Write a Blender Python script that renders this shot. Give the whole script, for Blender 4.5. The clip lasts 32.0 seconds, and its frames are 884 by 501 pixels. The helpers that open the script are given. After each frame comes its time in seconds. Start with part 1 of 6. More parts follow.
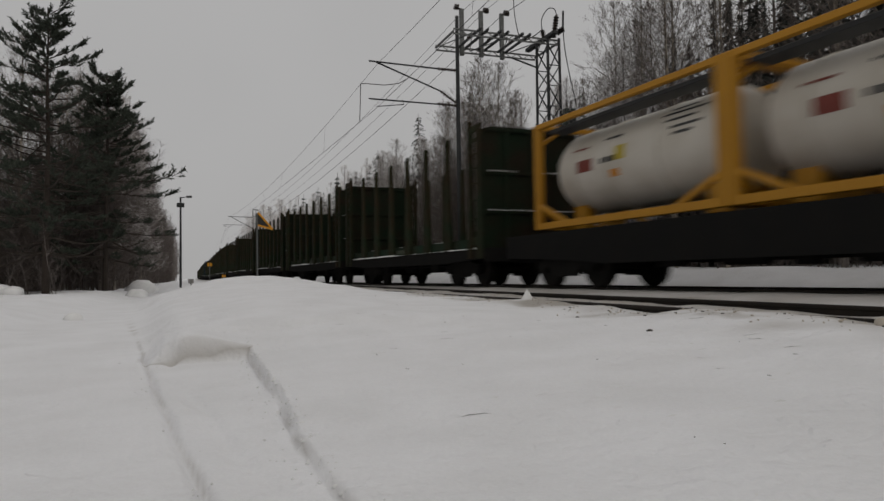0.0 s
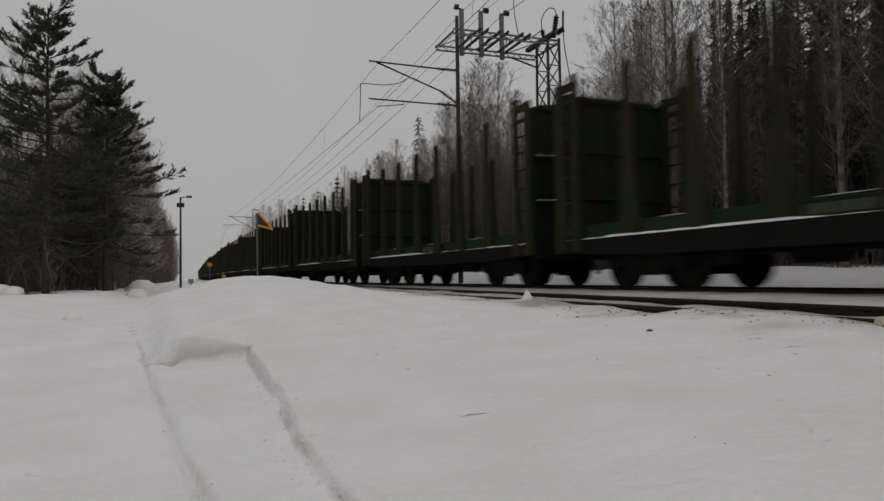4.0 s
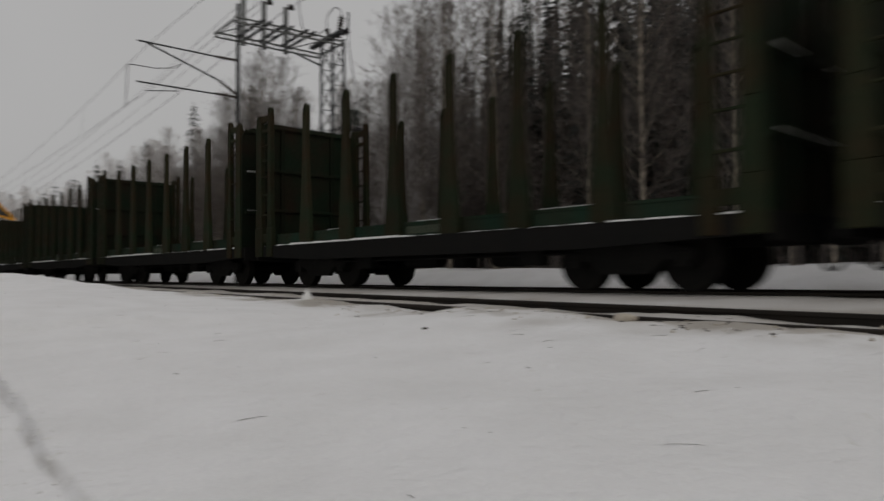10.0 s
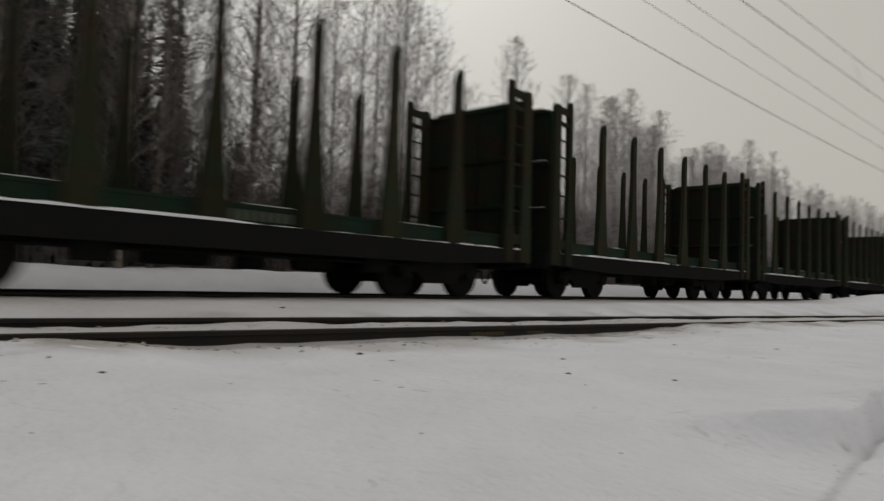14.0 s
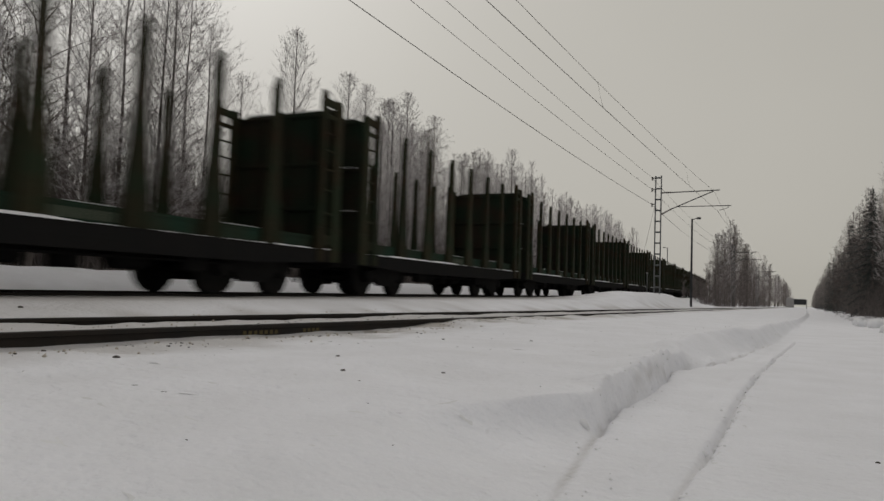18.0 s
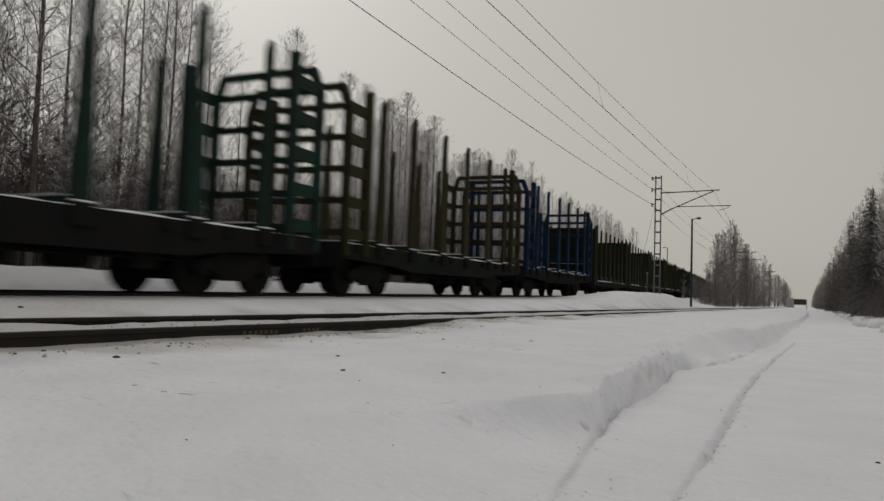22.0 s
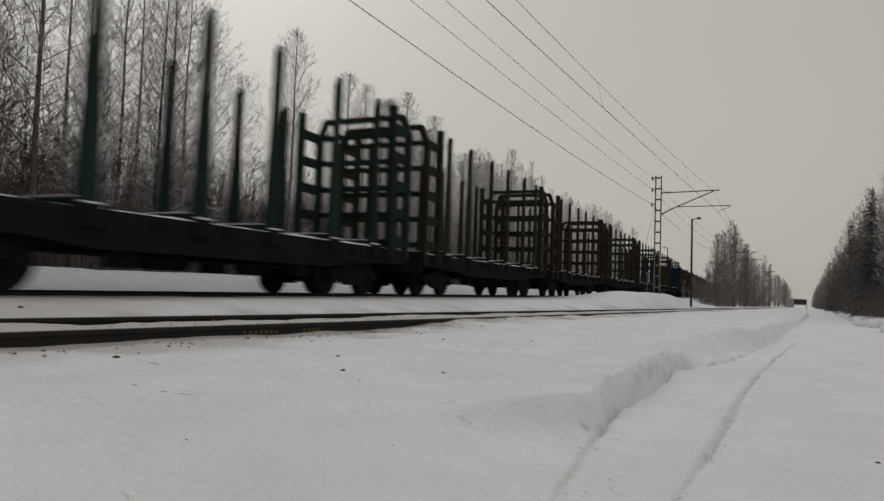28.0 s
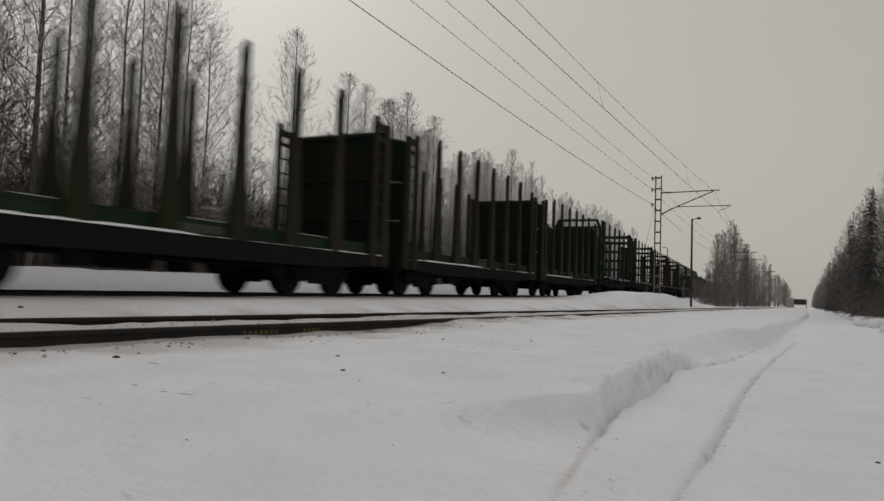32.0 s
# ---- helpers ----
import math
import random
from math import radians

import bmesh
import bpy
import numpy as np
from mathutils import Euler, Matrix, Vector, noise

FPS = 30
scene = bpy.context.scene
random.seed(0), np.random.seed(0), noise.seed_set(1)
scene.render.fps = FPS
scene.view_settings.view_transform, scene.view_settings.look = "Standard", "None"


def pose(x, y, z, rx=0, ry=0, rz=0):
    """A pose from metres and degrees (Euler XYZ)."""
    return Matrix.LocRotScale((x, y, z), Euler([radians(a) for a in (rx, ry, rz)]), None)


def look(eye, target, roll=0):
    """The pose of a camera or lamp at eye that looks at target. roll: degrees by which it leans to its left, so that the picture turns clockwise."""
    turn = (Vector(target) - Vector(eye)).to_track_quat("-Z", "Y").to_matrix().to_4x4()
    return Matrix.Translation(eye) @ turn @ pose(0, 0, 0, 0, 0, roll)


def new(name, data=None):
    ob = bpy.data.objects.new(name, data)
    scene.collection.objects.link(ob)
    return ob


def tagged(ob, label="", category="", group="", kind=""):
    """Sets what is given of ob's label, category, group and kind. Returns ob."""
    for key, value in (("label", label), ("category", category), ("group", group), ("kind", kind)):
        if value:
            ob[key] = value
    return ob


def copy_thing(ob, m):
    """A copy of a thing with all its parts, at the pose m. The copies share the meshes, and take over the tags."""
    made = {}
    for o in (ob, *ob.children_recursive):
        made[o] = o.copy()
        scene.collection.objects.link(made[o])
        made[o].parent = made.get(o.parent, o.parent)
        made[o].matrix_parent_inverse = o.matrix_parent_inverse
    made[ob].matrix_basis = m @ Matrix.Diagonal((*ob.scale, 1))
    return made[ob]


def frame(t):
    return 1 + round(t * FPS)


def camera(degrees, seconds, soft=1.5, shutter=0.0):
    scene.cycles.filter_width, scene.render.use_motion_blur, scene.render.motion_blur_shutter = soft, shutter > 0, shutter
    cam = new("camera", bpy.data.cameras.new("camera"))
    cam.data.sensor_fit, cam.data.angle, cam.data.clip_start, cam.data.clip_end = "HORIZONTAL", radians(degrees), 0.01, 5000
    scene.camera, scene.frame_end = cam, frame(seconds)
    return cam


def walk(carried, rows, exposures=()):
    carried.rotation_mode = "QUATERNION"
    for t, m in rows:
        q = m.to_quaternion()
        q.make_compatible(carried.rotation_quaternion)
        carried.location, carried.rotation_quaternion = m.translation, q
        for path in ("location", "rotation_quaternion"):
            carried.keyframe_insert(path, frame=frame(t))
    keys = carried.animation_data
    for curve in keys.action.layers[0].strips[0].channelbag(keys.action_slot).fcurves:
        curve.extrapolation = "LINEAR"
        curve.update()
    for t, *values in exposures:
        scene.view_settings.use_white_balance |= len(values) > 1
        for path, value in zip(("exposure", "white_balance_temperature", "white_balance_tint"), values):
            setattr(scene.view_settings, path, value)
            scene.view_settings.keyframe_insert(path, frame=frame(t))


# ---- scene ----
SHUTTER = 0.8
cam = camera(65.11, 32.0, 1.5, SHUTTER)
EYE = 0.37
CAMERA_ROWS = [
    (0.0, -19.97, 2.05, -0.85), (7.8, -19.97, 2.05, -0.85), (8.2, -20.2, 2.05, -0.85), (8.5, -20.99, 2.04, -0.85),
    (9.0, -25.59, 1.97, -0.75), (9.5, -30.38, 1.89, -0.60), (10.0, -37.97, 1.82, -0.40), (10.5, -44.71, 1.80, -0.05),
    (11.0, -54.68, 1.80, 0.50), (11.3, -61.68, 1.80, 0.65), (11.6, -70.30, 1.86, 0.90), (11.9, -79.76, 1.97, 1.18),
    (12.2, -86.60, 2.04, 1.38), (12.5, -93.11, 2.14, 1.50), (12.8, -103.96, 2.33, 1.68), (13.1, -114.51, 2.59, 1.90),
    (13.4, -124.41, 2.88, 2.05), (13.7, -130.39, 2.99, 2.08), (14.0, -134.18, 3.09, 2.15), (14.3, -137.84, 3.17, 2.2),
    (14.5, -140.55, 3.23, 2.2), (15.0, -145.6, 3.34, 2.18), (15.5, -149.5, 3.45, 2.15), (16.0, -151.9, 3.52, 2.13),
    (16.5, -152.52, 3.55, 2.13), (32.0, -152.52, 3.55, 2.13)]
walk(cam, [(t, pose(0, 0, EYE, 90 + p, -r, y)) for t, y, p, r in CAMERA_ROWS],
     [(0, 0.0, 6500, 10), (9, 0.0, 6500, 10), (14, 0.0, 6520, 10), (32, 0.0, 6520, 10)])

# ---- light ----
world = bpy.data.worlds.new("overcast_sky")
scene.world = world
world.use_nodes = True
wn, wl = world.node_tree.nodes, world.node_tree.links
wn.clear()
sky = wn.new("ShaderNodeTexSky")
sky.sky_type, sky.sun_disc = "NISHITA", False
sky.sun_elevation, sky.sun_rotation = radians(40), radians(128)
sky.air_density, sky.dust_density, sky.ozone_density = 1.0, 6.0, 1.0
hsv = wn.new("ShaderNodeHueSaturation")
hsv.inputs["Saturation"].default_value = 0.1
mix = wn.new("ShaderNodeMixRGB")
mix.inputs[0].default_value = 0.90
CLOUD = (4.12, 4.08, 4.06, 1)
cloud_noise = wn.new("ShaderNodeTexNoise")
cloud_noise.inputs["Scale"].default_value, cloud_noise.inputs["Detail"].default_value = 1.6, 4
cloud_ramp = wn.new("ShaderNodeMixRGB")
tint = wn.new("ShaderNodeMixRGB")
tint.inputs[1].default_value = (4.54, 4.36, 3.90, 1)
tint.inputs[2].default_value = CLOUD
sky_at, sky_axes, sky_side = wn.new("ShaderNodeTexCoord"), wn.new("ShaderNodeSeparateXYZ"), wn.new("ShaderNodeMapRange")
sky_side.inputs["From Min"].default_value, sky_side.inputs["From Max"].default_value = -0.8, 0.4
wl.new(sky_at.outputs["Generated"], sky_axes.inputs[0])
wl.new(sky_axes.outputs["Y"], sky_side.inputs["Value"])
wl.new(sky_side.outputs[0], tint.inputs[0])
cloud_ramp.blend_type = "MULTIPLY"
cloud_ramp.inputs[0].default_value = 1.0
cloud_grey = wn.new("ShaderNodeMapRange")
cloud_grey.inputs["To Min"].default_value, cloud_grey.inputs["To Max"].default_value = 0.88, 1.12
wl.new(tint.outputs[0], cloud_ramp.inputs[1])
wbg, wout = wn.new("ShaderNodeBackground"), wn.new("ShaderNodeOutputWorld")
wbg.inputs["Strength"].default_value = 0.1
wl.new(sky.outputs[0], hsv.inputs["Color"])
wl.new(hsv.outputs[0], mix.inputs[1])
wl.new(cloud_noise.outputs["Fac"], cloud_grey.inputs["Value"])
wl.new(cloud_grey.outputs[0], cloud_ramp.inputs[2])
wl.new(cloud_ramp.outputs[0], mix.inputs[2])
wl.new(mix.outputs[0], wbg.inputs["Color"])
wl.new(wbg.outputs[0], wout.inputs[0])
sun = new("sun", bpy.data.lights.new("sun", "SUN"))
sun.data.energy, sun.data.angle, sun.data.color = 0.38, radians(80), (1.0, 0.96, 0.91)
sun.matrix_basis = look((0, 0, 0), (-0.42, 0.33, -0.85))

# ---- materials ----


def material(name, base, rough=0.7, metal=0.0, vary=0.0, scale=8.0, second=None, amount=0.5, fine=60.0, bump=0.0, bump_scale=40.0, rand=0.0, spec=0.3, coords="Object"):
    """A principled surface: base colour, a second colour in noisy patches, fine grain, relief and a random shift per object."""
    m = bpy.data.materials.new(name)
    m.use_nodes = True
    n, l = m.node_tree.nodes, m.node_tree.links
    p = n["Principled BSDF"]
    p.inputs["Roughness"].default_value, p.inputs["Metallic"].default_value = rough, metal
    p.inputs["Specular IOR Level"].default_value = spec
    tc = n.new("ShaderNodeTexCoord")
    vec = tc.outputs[coords]
    col = n.new("ShaderNodeMixRGB")
    big = n.new("ShaderNodeTexNoise")
    big.inputs["Scale"].default_value, big.inputs["Detail"].default_value = scale, 6
    l.new(vec, big.inputs["Vector"])
    ramp = n.new("ShaderNodeMapRange")
    ramp.inputs["From Min"].default_value, ramp.inputs["From Max"].default_value = 0.35, 0.7
    ramp.inputs["To Max"].default_value = amount
    l.new(big.outputs["Fac"], ramp.inputs["Value"])
    l.new(ramp.outputs[0], col.inputs[0])
    col.inputs[1].default_value = (*base, 1)
    col.inputs[2].default_value = (*(second or tuple(c * 0.7 for c in base)), 1)
    grain = n.new("ShaderNodeTexNoise")
    grain.inputs["Scale"].default_value, grain.inputs["Detail"].default_value = fine, 3
    l.new(vec, grain.inputs["Vector"])
    val = n.new("ShaderNodeMapRange")
    val.inputs["To Min"].default_value, val.inputs["To Max"].default_value = 1 - vary, 1 + vary
    l.new(grain.outputs["Fac"], val.inputs["Value"])
    bc = n.new("ShaderNodeHueSaturation")
    l.new(col.outputs[0], bc.inputs["Color"])
    if rand:
        info = n.new("ShaderNodeObjectInfo")
        rr = n.new("ShaderNodeMapRange")
        rr.inputs["To Min"].default_value, rr.inputs["To Max"].default_value = 1 - rand, 1 + rand
        l.new(info.outputs["Random"], rr.inputs["Value"])
        mul = n.new("ShaderNodeMath")
        mul.operation = "MULTIPLY"
        l.new(rr.outputs[0], mul.inputs[0])
        l.new(val.outputs[0], mul.inputs[1])
        l.new(mul.outputs[0], bc.inputs["Value"])
    else:
        l.new(val.outputs[0], bc.inputs["Value"])
    l.new(bc.outputs[0], p.inputs["Base Color"])
    if bump:
        bn = n.new("ShaderNodeTexNoise")
        bn.inputs["Scale"].default_value, bn.inputs["Detail"].default_value = bump_scale, 5
        l.new(vec, bn.inputs["Vector"])
        b = n.new("ShaderNodeBump")
        b.inputs["Strength"].default_value, b.inputs["Distance"].default_value = bump, 0.02
        l.new(bn.outputs["Fac"], b.inputs["Height"])
        l.new(b.outputs[0], p.inputs["Normal"])
    return m


SNOW = material("snow", (0.838, 0.84, 0.872), 0.75, vary=0.05, scale=1.6, second=(0.75, 0.75, 0.772), amount=0.7, fine=60, bump=0.9, bump_scale=13, spec=0.2)


def add_grime_shade(m):
    """Sandy grit, brake dust and painted crevice shade in the snow, by the ground's own layer."""
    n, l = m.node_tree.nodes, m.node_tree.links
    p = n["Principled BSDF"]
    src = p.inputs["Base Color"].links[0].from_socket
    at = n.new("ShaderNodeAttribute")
    at.attribute_name = "grime_shade"
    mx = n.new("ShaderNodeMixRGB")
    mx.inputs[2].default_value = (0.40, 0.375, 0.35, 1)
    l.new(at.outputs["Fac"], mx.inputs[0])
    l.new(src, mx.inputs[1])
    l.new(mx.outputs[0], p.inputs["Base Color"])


add_grime_shade(SNOW)
for node in SNOW.node_tree.nodes:
    if node.type == "BUMP":
        node.inputs["Distance"].default_value = 0.03


def add_fine_relief(m, scale, depth):
    """A second, finer relief of grains and small pits on top of the first."""
    n, l = m.node_tree.nodes, m.node_tree.links
    p = n["Principled BSDF"]
    first = p.inputs["Normal"].links[0].from_socket
    tc, tex, bp = n.new("ShaderNodeTexCoord"), n.new("ShaderNodeTexNoise"), n.new("ShaderNodeBump")
    tex.inputs["Scale"].default_value, tex.inputs["Detail"].default_value, tex.inputs["Roughness"].default_value = scale, 6, 0.65
    bp.inputs["Strength"].default_value, bp.inputs["Distance"].default_value = 0.8, depth
    l.new(tc.outputs["Object"], tex.inputs["Vector"])
    l.new(tex.outputs["Fac"], bp.inputs["Height"])
    l.new(first, bp.inputs["Normal"])
    l.new(bp.outputs[0], p.inputs["Normal"])


def add_crust(m):
    """Broken plates of wind crust: low uneven steps, only in patches."""
    n, l = m.node_tree.nodes, m.node_tree.links
    p = n["Principled BSDF"]
    first = p.inputs["Normal"].links[0].from_socket
    tc, plates, patch = n.new("ShaderNodeTexCoord"), n.new("ShaderNodeTexNoise"), n.new("ShaderNodeTexNoise")
    plates.inputs["Scale"].default_value, plates.inputs["Detail"].default_value, plates.inputs["Distortion"].default_value = 2.6, 5, 0.6
    patch.inputs["Scale"].default_value, patch.inputs["Detail"].default_value = 0.9, 3
    edge, where = n.new("ShaderNodeValToRGB"), n.new("ShaderNodeValToRGB")
    edge.color_ramp.elements[0].position, edge.color_ramp.elements[1].position = 0.50, 0.535
    where.color_ramp.elements[0].position, where.color_ramp.elements[1].position = 0.46, 0.60
    mul, bp = n.new("ShaderNodeMath"), n.new("ShaderNodeBump")
    mul.operation = "MULTIPLY"
    bp.inputs["Strength"].default_value, bp.inputs["Distance"].default_value = 0.55, 0.011
    l.new(tc.outputs["Object"], plates.inputs["Vector"])
    l.new(tc.outputs["Object"], patch.inputs["Vector"])
    l.new(plates.outputs["Fac"], edge.inputs[0])
    l.new(patch.outputs["Fac"], where.inputs[0])
    l.new(edge.outputs[0], mul.inputs[0])
    l.new(where.outputs[0], mul.inputs[1])
    l.new(mul.outputs[0], bp.inputs["Height"])
    l.new(first, bp.inputs["Normal"])
    l.new(bp.outputs[0], p.inputs["Normal"])


add_fine_relief(SNOW, 28, 0.004)
add_crust(SNOW)
SNOW_CAP = material("snow_cap", (0.82, 0.82, 0.83), 0.8, vary=0.04, scale=3, bump=0.4, bump_scale=12, spec=0.2)
DIRTY_ICE = material("dirty_ice", (0.50, 0.45, 0.385), 0.7, vary=0.15, scale=6, second=(0.30, 0.26, 0.21), amount=0.6, fine=30, bump=0.5, bump_scale=20, spec=0.25)
RAIL = material("rail_steel", (0.018, 0.016, 0.014), 0.8, 0.2, vary=0.25, scale=2.5, second=(0.035, 0.024, 0.017), fine=50)
RAIL_HEAD = material("rail_head", (0.10, 0.095, 0.09), 0.5, 0.5, vary=0.2, scale=4)
BLACK = material("wagon_black", (0.0135, 0.0135, 0.0135), 0.95, vary=0.3, scale=1.6, second=(0.018, 0.0165, 0.015), fine=25, spec=0.05)
WHEEL = material("wheel_steel", (0.0145, 0.0143, 0.014), 0.9, 0.0, vary=0.3, scale=5, second=(0.026, 0.022, 0.019), spec=0.08)
BOGIE = material("bogie_steel", (0.014, 0.0137, 0.0133), 0.9, 0.0, vary=0.4, scale=4, second=(0.025, 0.0235, 0.022), amount=0.5, fine=20, spec=0.08)
GALV = material("galvanised_steel", (0.16, 0.165, 0.165), 0.6, 0.4, vary=0.15, scale=3, second=(0.10, 0.10, 0.10), fine=40)
DARKSTEEL = material("dark_steel", (0.05, 0.052, 0.055), 0.6, 0.4, vary=0.2, scale=3)
WIRE = material("wire_copper", (0.045, 0.042, 0.04), 0.6, 0.4, vary=0.1)
PORCELAIN = material("brown_porcelain", (0.03, 0.018, 0.014), 0.3, vary=0.1, spec=0.5)
BARK = material("grey_bark", (0.10, 0.084, 0.075), 0.9, vary=0.35, scale=6, second=(0.16, 0.14, 0.13), fine=40, bump=0.6, bump_scale=25, rand=0.25)
BIRCH = material("birch_bark", (0.34, 0.295, 0.24), 0.85, vary=0.25, scale=5, second=(0.06, 0.05, 0.045), amount=1.0, fine=30, bump=0.3, bump_scale=20, rand=0.2)
TWIG = material("frosted_twigs", (0.60, 0.575, 0.57), 0.9, vary=0.25, scale=1.2, second=(0.32, 0.285, 0.275), amount=0.8, fine=20, rand=0.22)
TWIG_DARK = material("brown_twigs", (0.145, 0.124, 0.115), 0.9, vary=0.3, scale=1.0, second=(0.16, 0.142, 0.135), amount=0.7, fine=20, rand=0.25)
SPRUCE = material("spruce_needles", (0.050, 0.057, 0.051), 0.85, vary=0.4, scale=2.0, second=(0.088, 0.094, 0.093), amount=0.6, fine=25, rand=0.25)
BRUSH = material("dark_brush", (0.098, 0.080, 0.072), 0.95, vary=0.3, scale=0.8, second=(0.085, 0.072, 0.065), amount=0.7, fine=20)
PINE_BARK = material("pine_bark", (0.035, 0.027, 0.022), 0.95, vary=0.35, scale=5, second=(0.055, 0.045, 0.04), fine=30, bump=0.6, bump_scale=20)
PINE = material("pine_needles", (0.043, 0.053, 0.040), 0.85, vary=0.4, scale=2.5, second=(0.055, 0.062, 0.05), amount=0.5, fine=25)
YELLOW = material("container_yellow", (0.42, 0.20, 0.012), 0.55, vary=0.08, scale=1.2, second=(0.36, 0.17, 0.012), amount=0.6, fine=18)
TANKWHITE = material("tank_white", (0.53, 0.50, 0.45), 0.5, vary=0.05, scale=1.3, second=(0.38, 0.34, 0.28), amount=0.6, fine=14, spec=0.4)
TRANSFORMER = material("transformer_green", (0.055, 0.07, 0.058), 0.7, 0.1, vary=0.2, scale=3)
SIGN_YELLOW = material("sign_yellow", (0.75, 0.33, 0.02), 0.5, vary=0.05)
CONCRETE = material("concrete", (0.35, 0.34, 0.33), 0.9, vary=0.15, scale=1.5, fine=30, bump=0.3)
STONE = material("dark_stone", (0.075, 0.066, 0.058), 0.9, vary=0.3, scale=12, bump=0.5, rand=0.4)
PALE = material("pale_lettering", (0.075, 0.085, 0.06), 0.8, vary=0.25, fine=50)
YELLOWPAINT = material("worn_yellow_paint", (0.10, 0.078, 0.032), 0.8, vary=0.3, fine=90)


def paint(name, c, rust=(0.055, 0.036, 0.022)):
    return material(name, c, 0.75, vary=0.3, scale=1.4, second=rust, amount=0.9, fine=16, bump=0.2, bump_scale=30, rand=0.2, spec=0.08)


GREEN = paint("wagon_green", (0.010, 0.018, 0.0105), (0.021, 0.0135, 0.009))
STAKE = paint("stake_green_brown", (0.018, 0.0265, 0.014), (0.034, 0.019, 0.0105))
BOARD = paint("board_green", (0.014, 0.034, 0.022), (0.024, 0.024, 0.015))
BLUE = paint("wagon_blue", (0.006, 0.022, 0.052), (0.010, 0.015, 0.022))
OLIVE = paint("wagon_olive", (0.032, 0.032, 0.013), (0.03, 0.02, 0.013))
TEAL = paint("wagon_teal", (0.011, 0.030, 0.023), (0.017, 0.021, 0.016))
MIDGREEN = paint("wagon_midgreen", (0.017, 0.028, 0.013), (0.024, 0.016, 0.011))
SOLE = paint("sole_bar_green", (0.009, 0.015, 0.010), (0.010, 0.010, 0.008))
BROWN = paint("wagon_brown", (0.027, 0.016, 0.011), (0.018, 0.014, 0.012))
KHAKI = paint("wagon_khaki", (0.027, 0.023, 0.013), (0.026, 0.015, 0.010))

# ---- mesh helpers ----


def link(name, bm, mat, parent=None, label="", smooth=False):
    me = bpy.data.meshes.new(name)
    bm.to_mesh(me)
    bm.free()
    if smooth:
        for f in me.polygons:
            f.use_smooth = True
    for m in (mat if isinstance(mat, (list, tuple)) else [mat]):
        me.materials.append(m)
    ob = new(name, me)
    ob.parent = parent
    if label:
        ob["label"] = label
    return ob


part = link


def raw(name, verts, faces, mat, parent=None, label="", smooth=False, index=None):
    me = bpy.data.meshes.new(name)
    me.from_pydata([tuple(v) for v in verts], [], [tuple(f) for f in faces])
    for m in (mat if isinstance(mat, (list, tuple)) else [mat]):
        me.materials.append(m)
    if index is not None:
        me.polygons.foreach_set("material_index", index)
    if smooth:
        me.polygons.foreach_set("use_smooth", [True] * len(me.polygons))
    me.update()
    ob = new(name, me)
    ob.parent = parent
    if label:
        ob["label"] = label
    return ob


def root(name, m, label, category, group="", kind=""):
    ob = new(name)
    ob.empty_display_size = 0.2
    ob.matrix_basis = m
    return tagged(ob, label, category, group, kind)


def box(bm, x0, x1, y0, y1, z0, z1, bev=0.0, taper=None):
    """A box between two corners; taper scales its top in x and y."""
    vs = []
    cx, cy = (x0 + x1) / 2, (y0 + y1) / 2
    for z, k in ((z0, (1, 1)), (z1, taper or (1, 1))):
        for x, y in ((x0, y0), (x1, y0), (x1, y1), (x0, y1)):
            vs.append(bm.verts.new((cx + (x - cx) * k[0], cy + (y - cy) * k[1], z)))
    fs = [bm.faces.new([vs[i] for i in f]) for f in ((3, 2, 1, 0), (4, 5, 6, 7), (0, 1, 5, 4), (1, 2, 6, 5), (2, 3, 7, 6), (3, 0, 4, 7))]
    if bev:
        es = list({e for f in fs for e in f.edges})
        bmesh.ops.bevel(bm, geom=es, offset=bev, segments=1, affect="EDGES")
    return vs


def tube(bm, a, b, r0, r1=None, sides=8, caps=True):
    a, b = Vector(a), Vector(b)
    r1 = r0 if r1 is None else r1
    d = (b - a).normalized()
    u = d.orthogonal().normalized()
    w = d.cross(u)
    ra, rb = [], []
    for i in range(sides):
        c, s = math.cos(2 * math.pi * i / sides), math.sin(2 * math.pi * i / sides)
        ra.append(bm.verts.new(a + (u * c + w * s) * r0))
        rb.append(bm.verts.new(b + (u * c + w * s) * r1))
    for i in range(sides):
        j = (i + 1) % sides
        bm.faces.new((ra[i], ra[j], rb[j], rb[i]))
    if caps:
        bm.faces.new(ra[::-1])
        bm.faces.new(rb)


def beam(bm, a, b, w=0.06):
    """A square bar from a to b."""
    tube(bm, a, b, w * 0.7071, sides=4)


def extrude_profile(bm, prof, axis_pts):
    """Sweeps a closed (x, z) profile along points (x, y, z) running roughly in y."""
    rings = []
    for px, py, pz in axis_pts:
        rings.append([bm.verts.new((px + x, py, pz + z)) for x, z in prof])
    n = len(prof)
    for a, b in zip(rings, rings[1:]):
        for i in range(n):
            j = (i + 1) % n
            bm.faces.new((a[i], a[j], b[j], b[i]))
    bm.faces.new(rings[0][::-1])
    bm.faces.new(rings[-1])


# ---- the lie of the land ----
NEAR_C = 5.55      # centre of the near track
HALF = 0.798       # half of the distance between rail centres


def train_x(y):
    """Centre of the train's track: straight past the camera, then easing in to the near track's line."""
    if y <= 20:
        return 10.4 - 0.07 * y
    if y < 118.57:
        return 9.0 - 0.07 * (y - 20) + 0.07 * (y - 20) ** 2 / (2 * 98.57)
    return 5.55


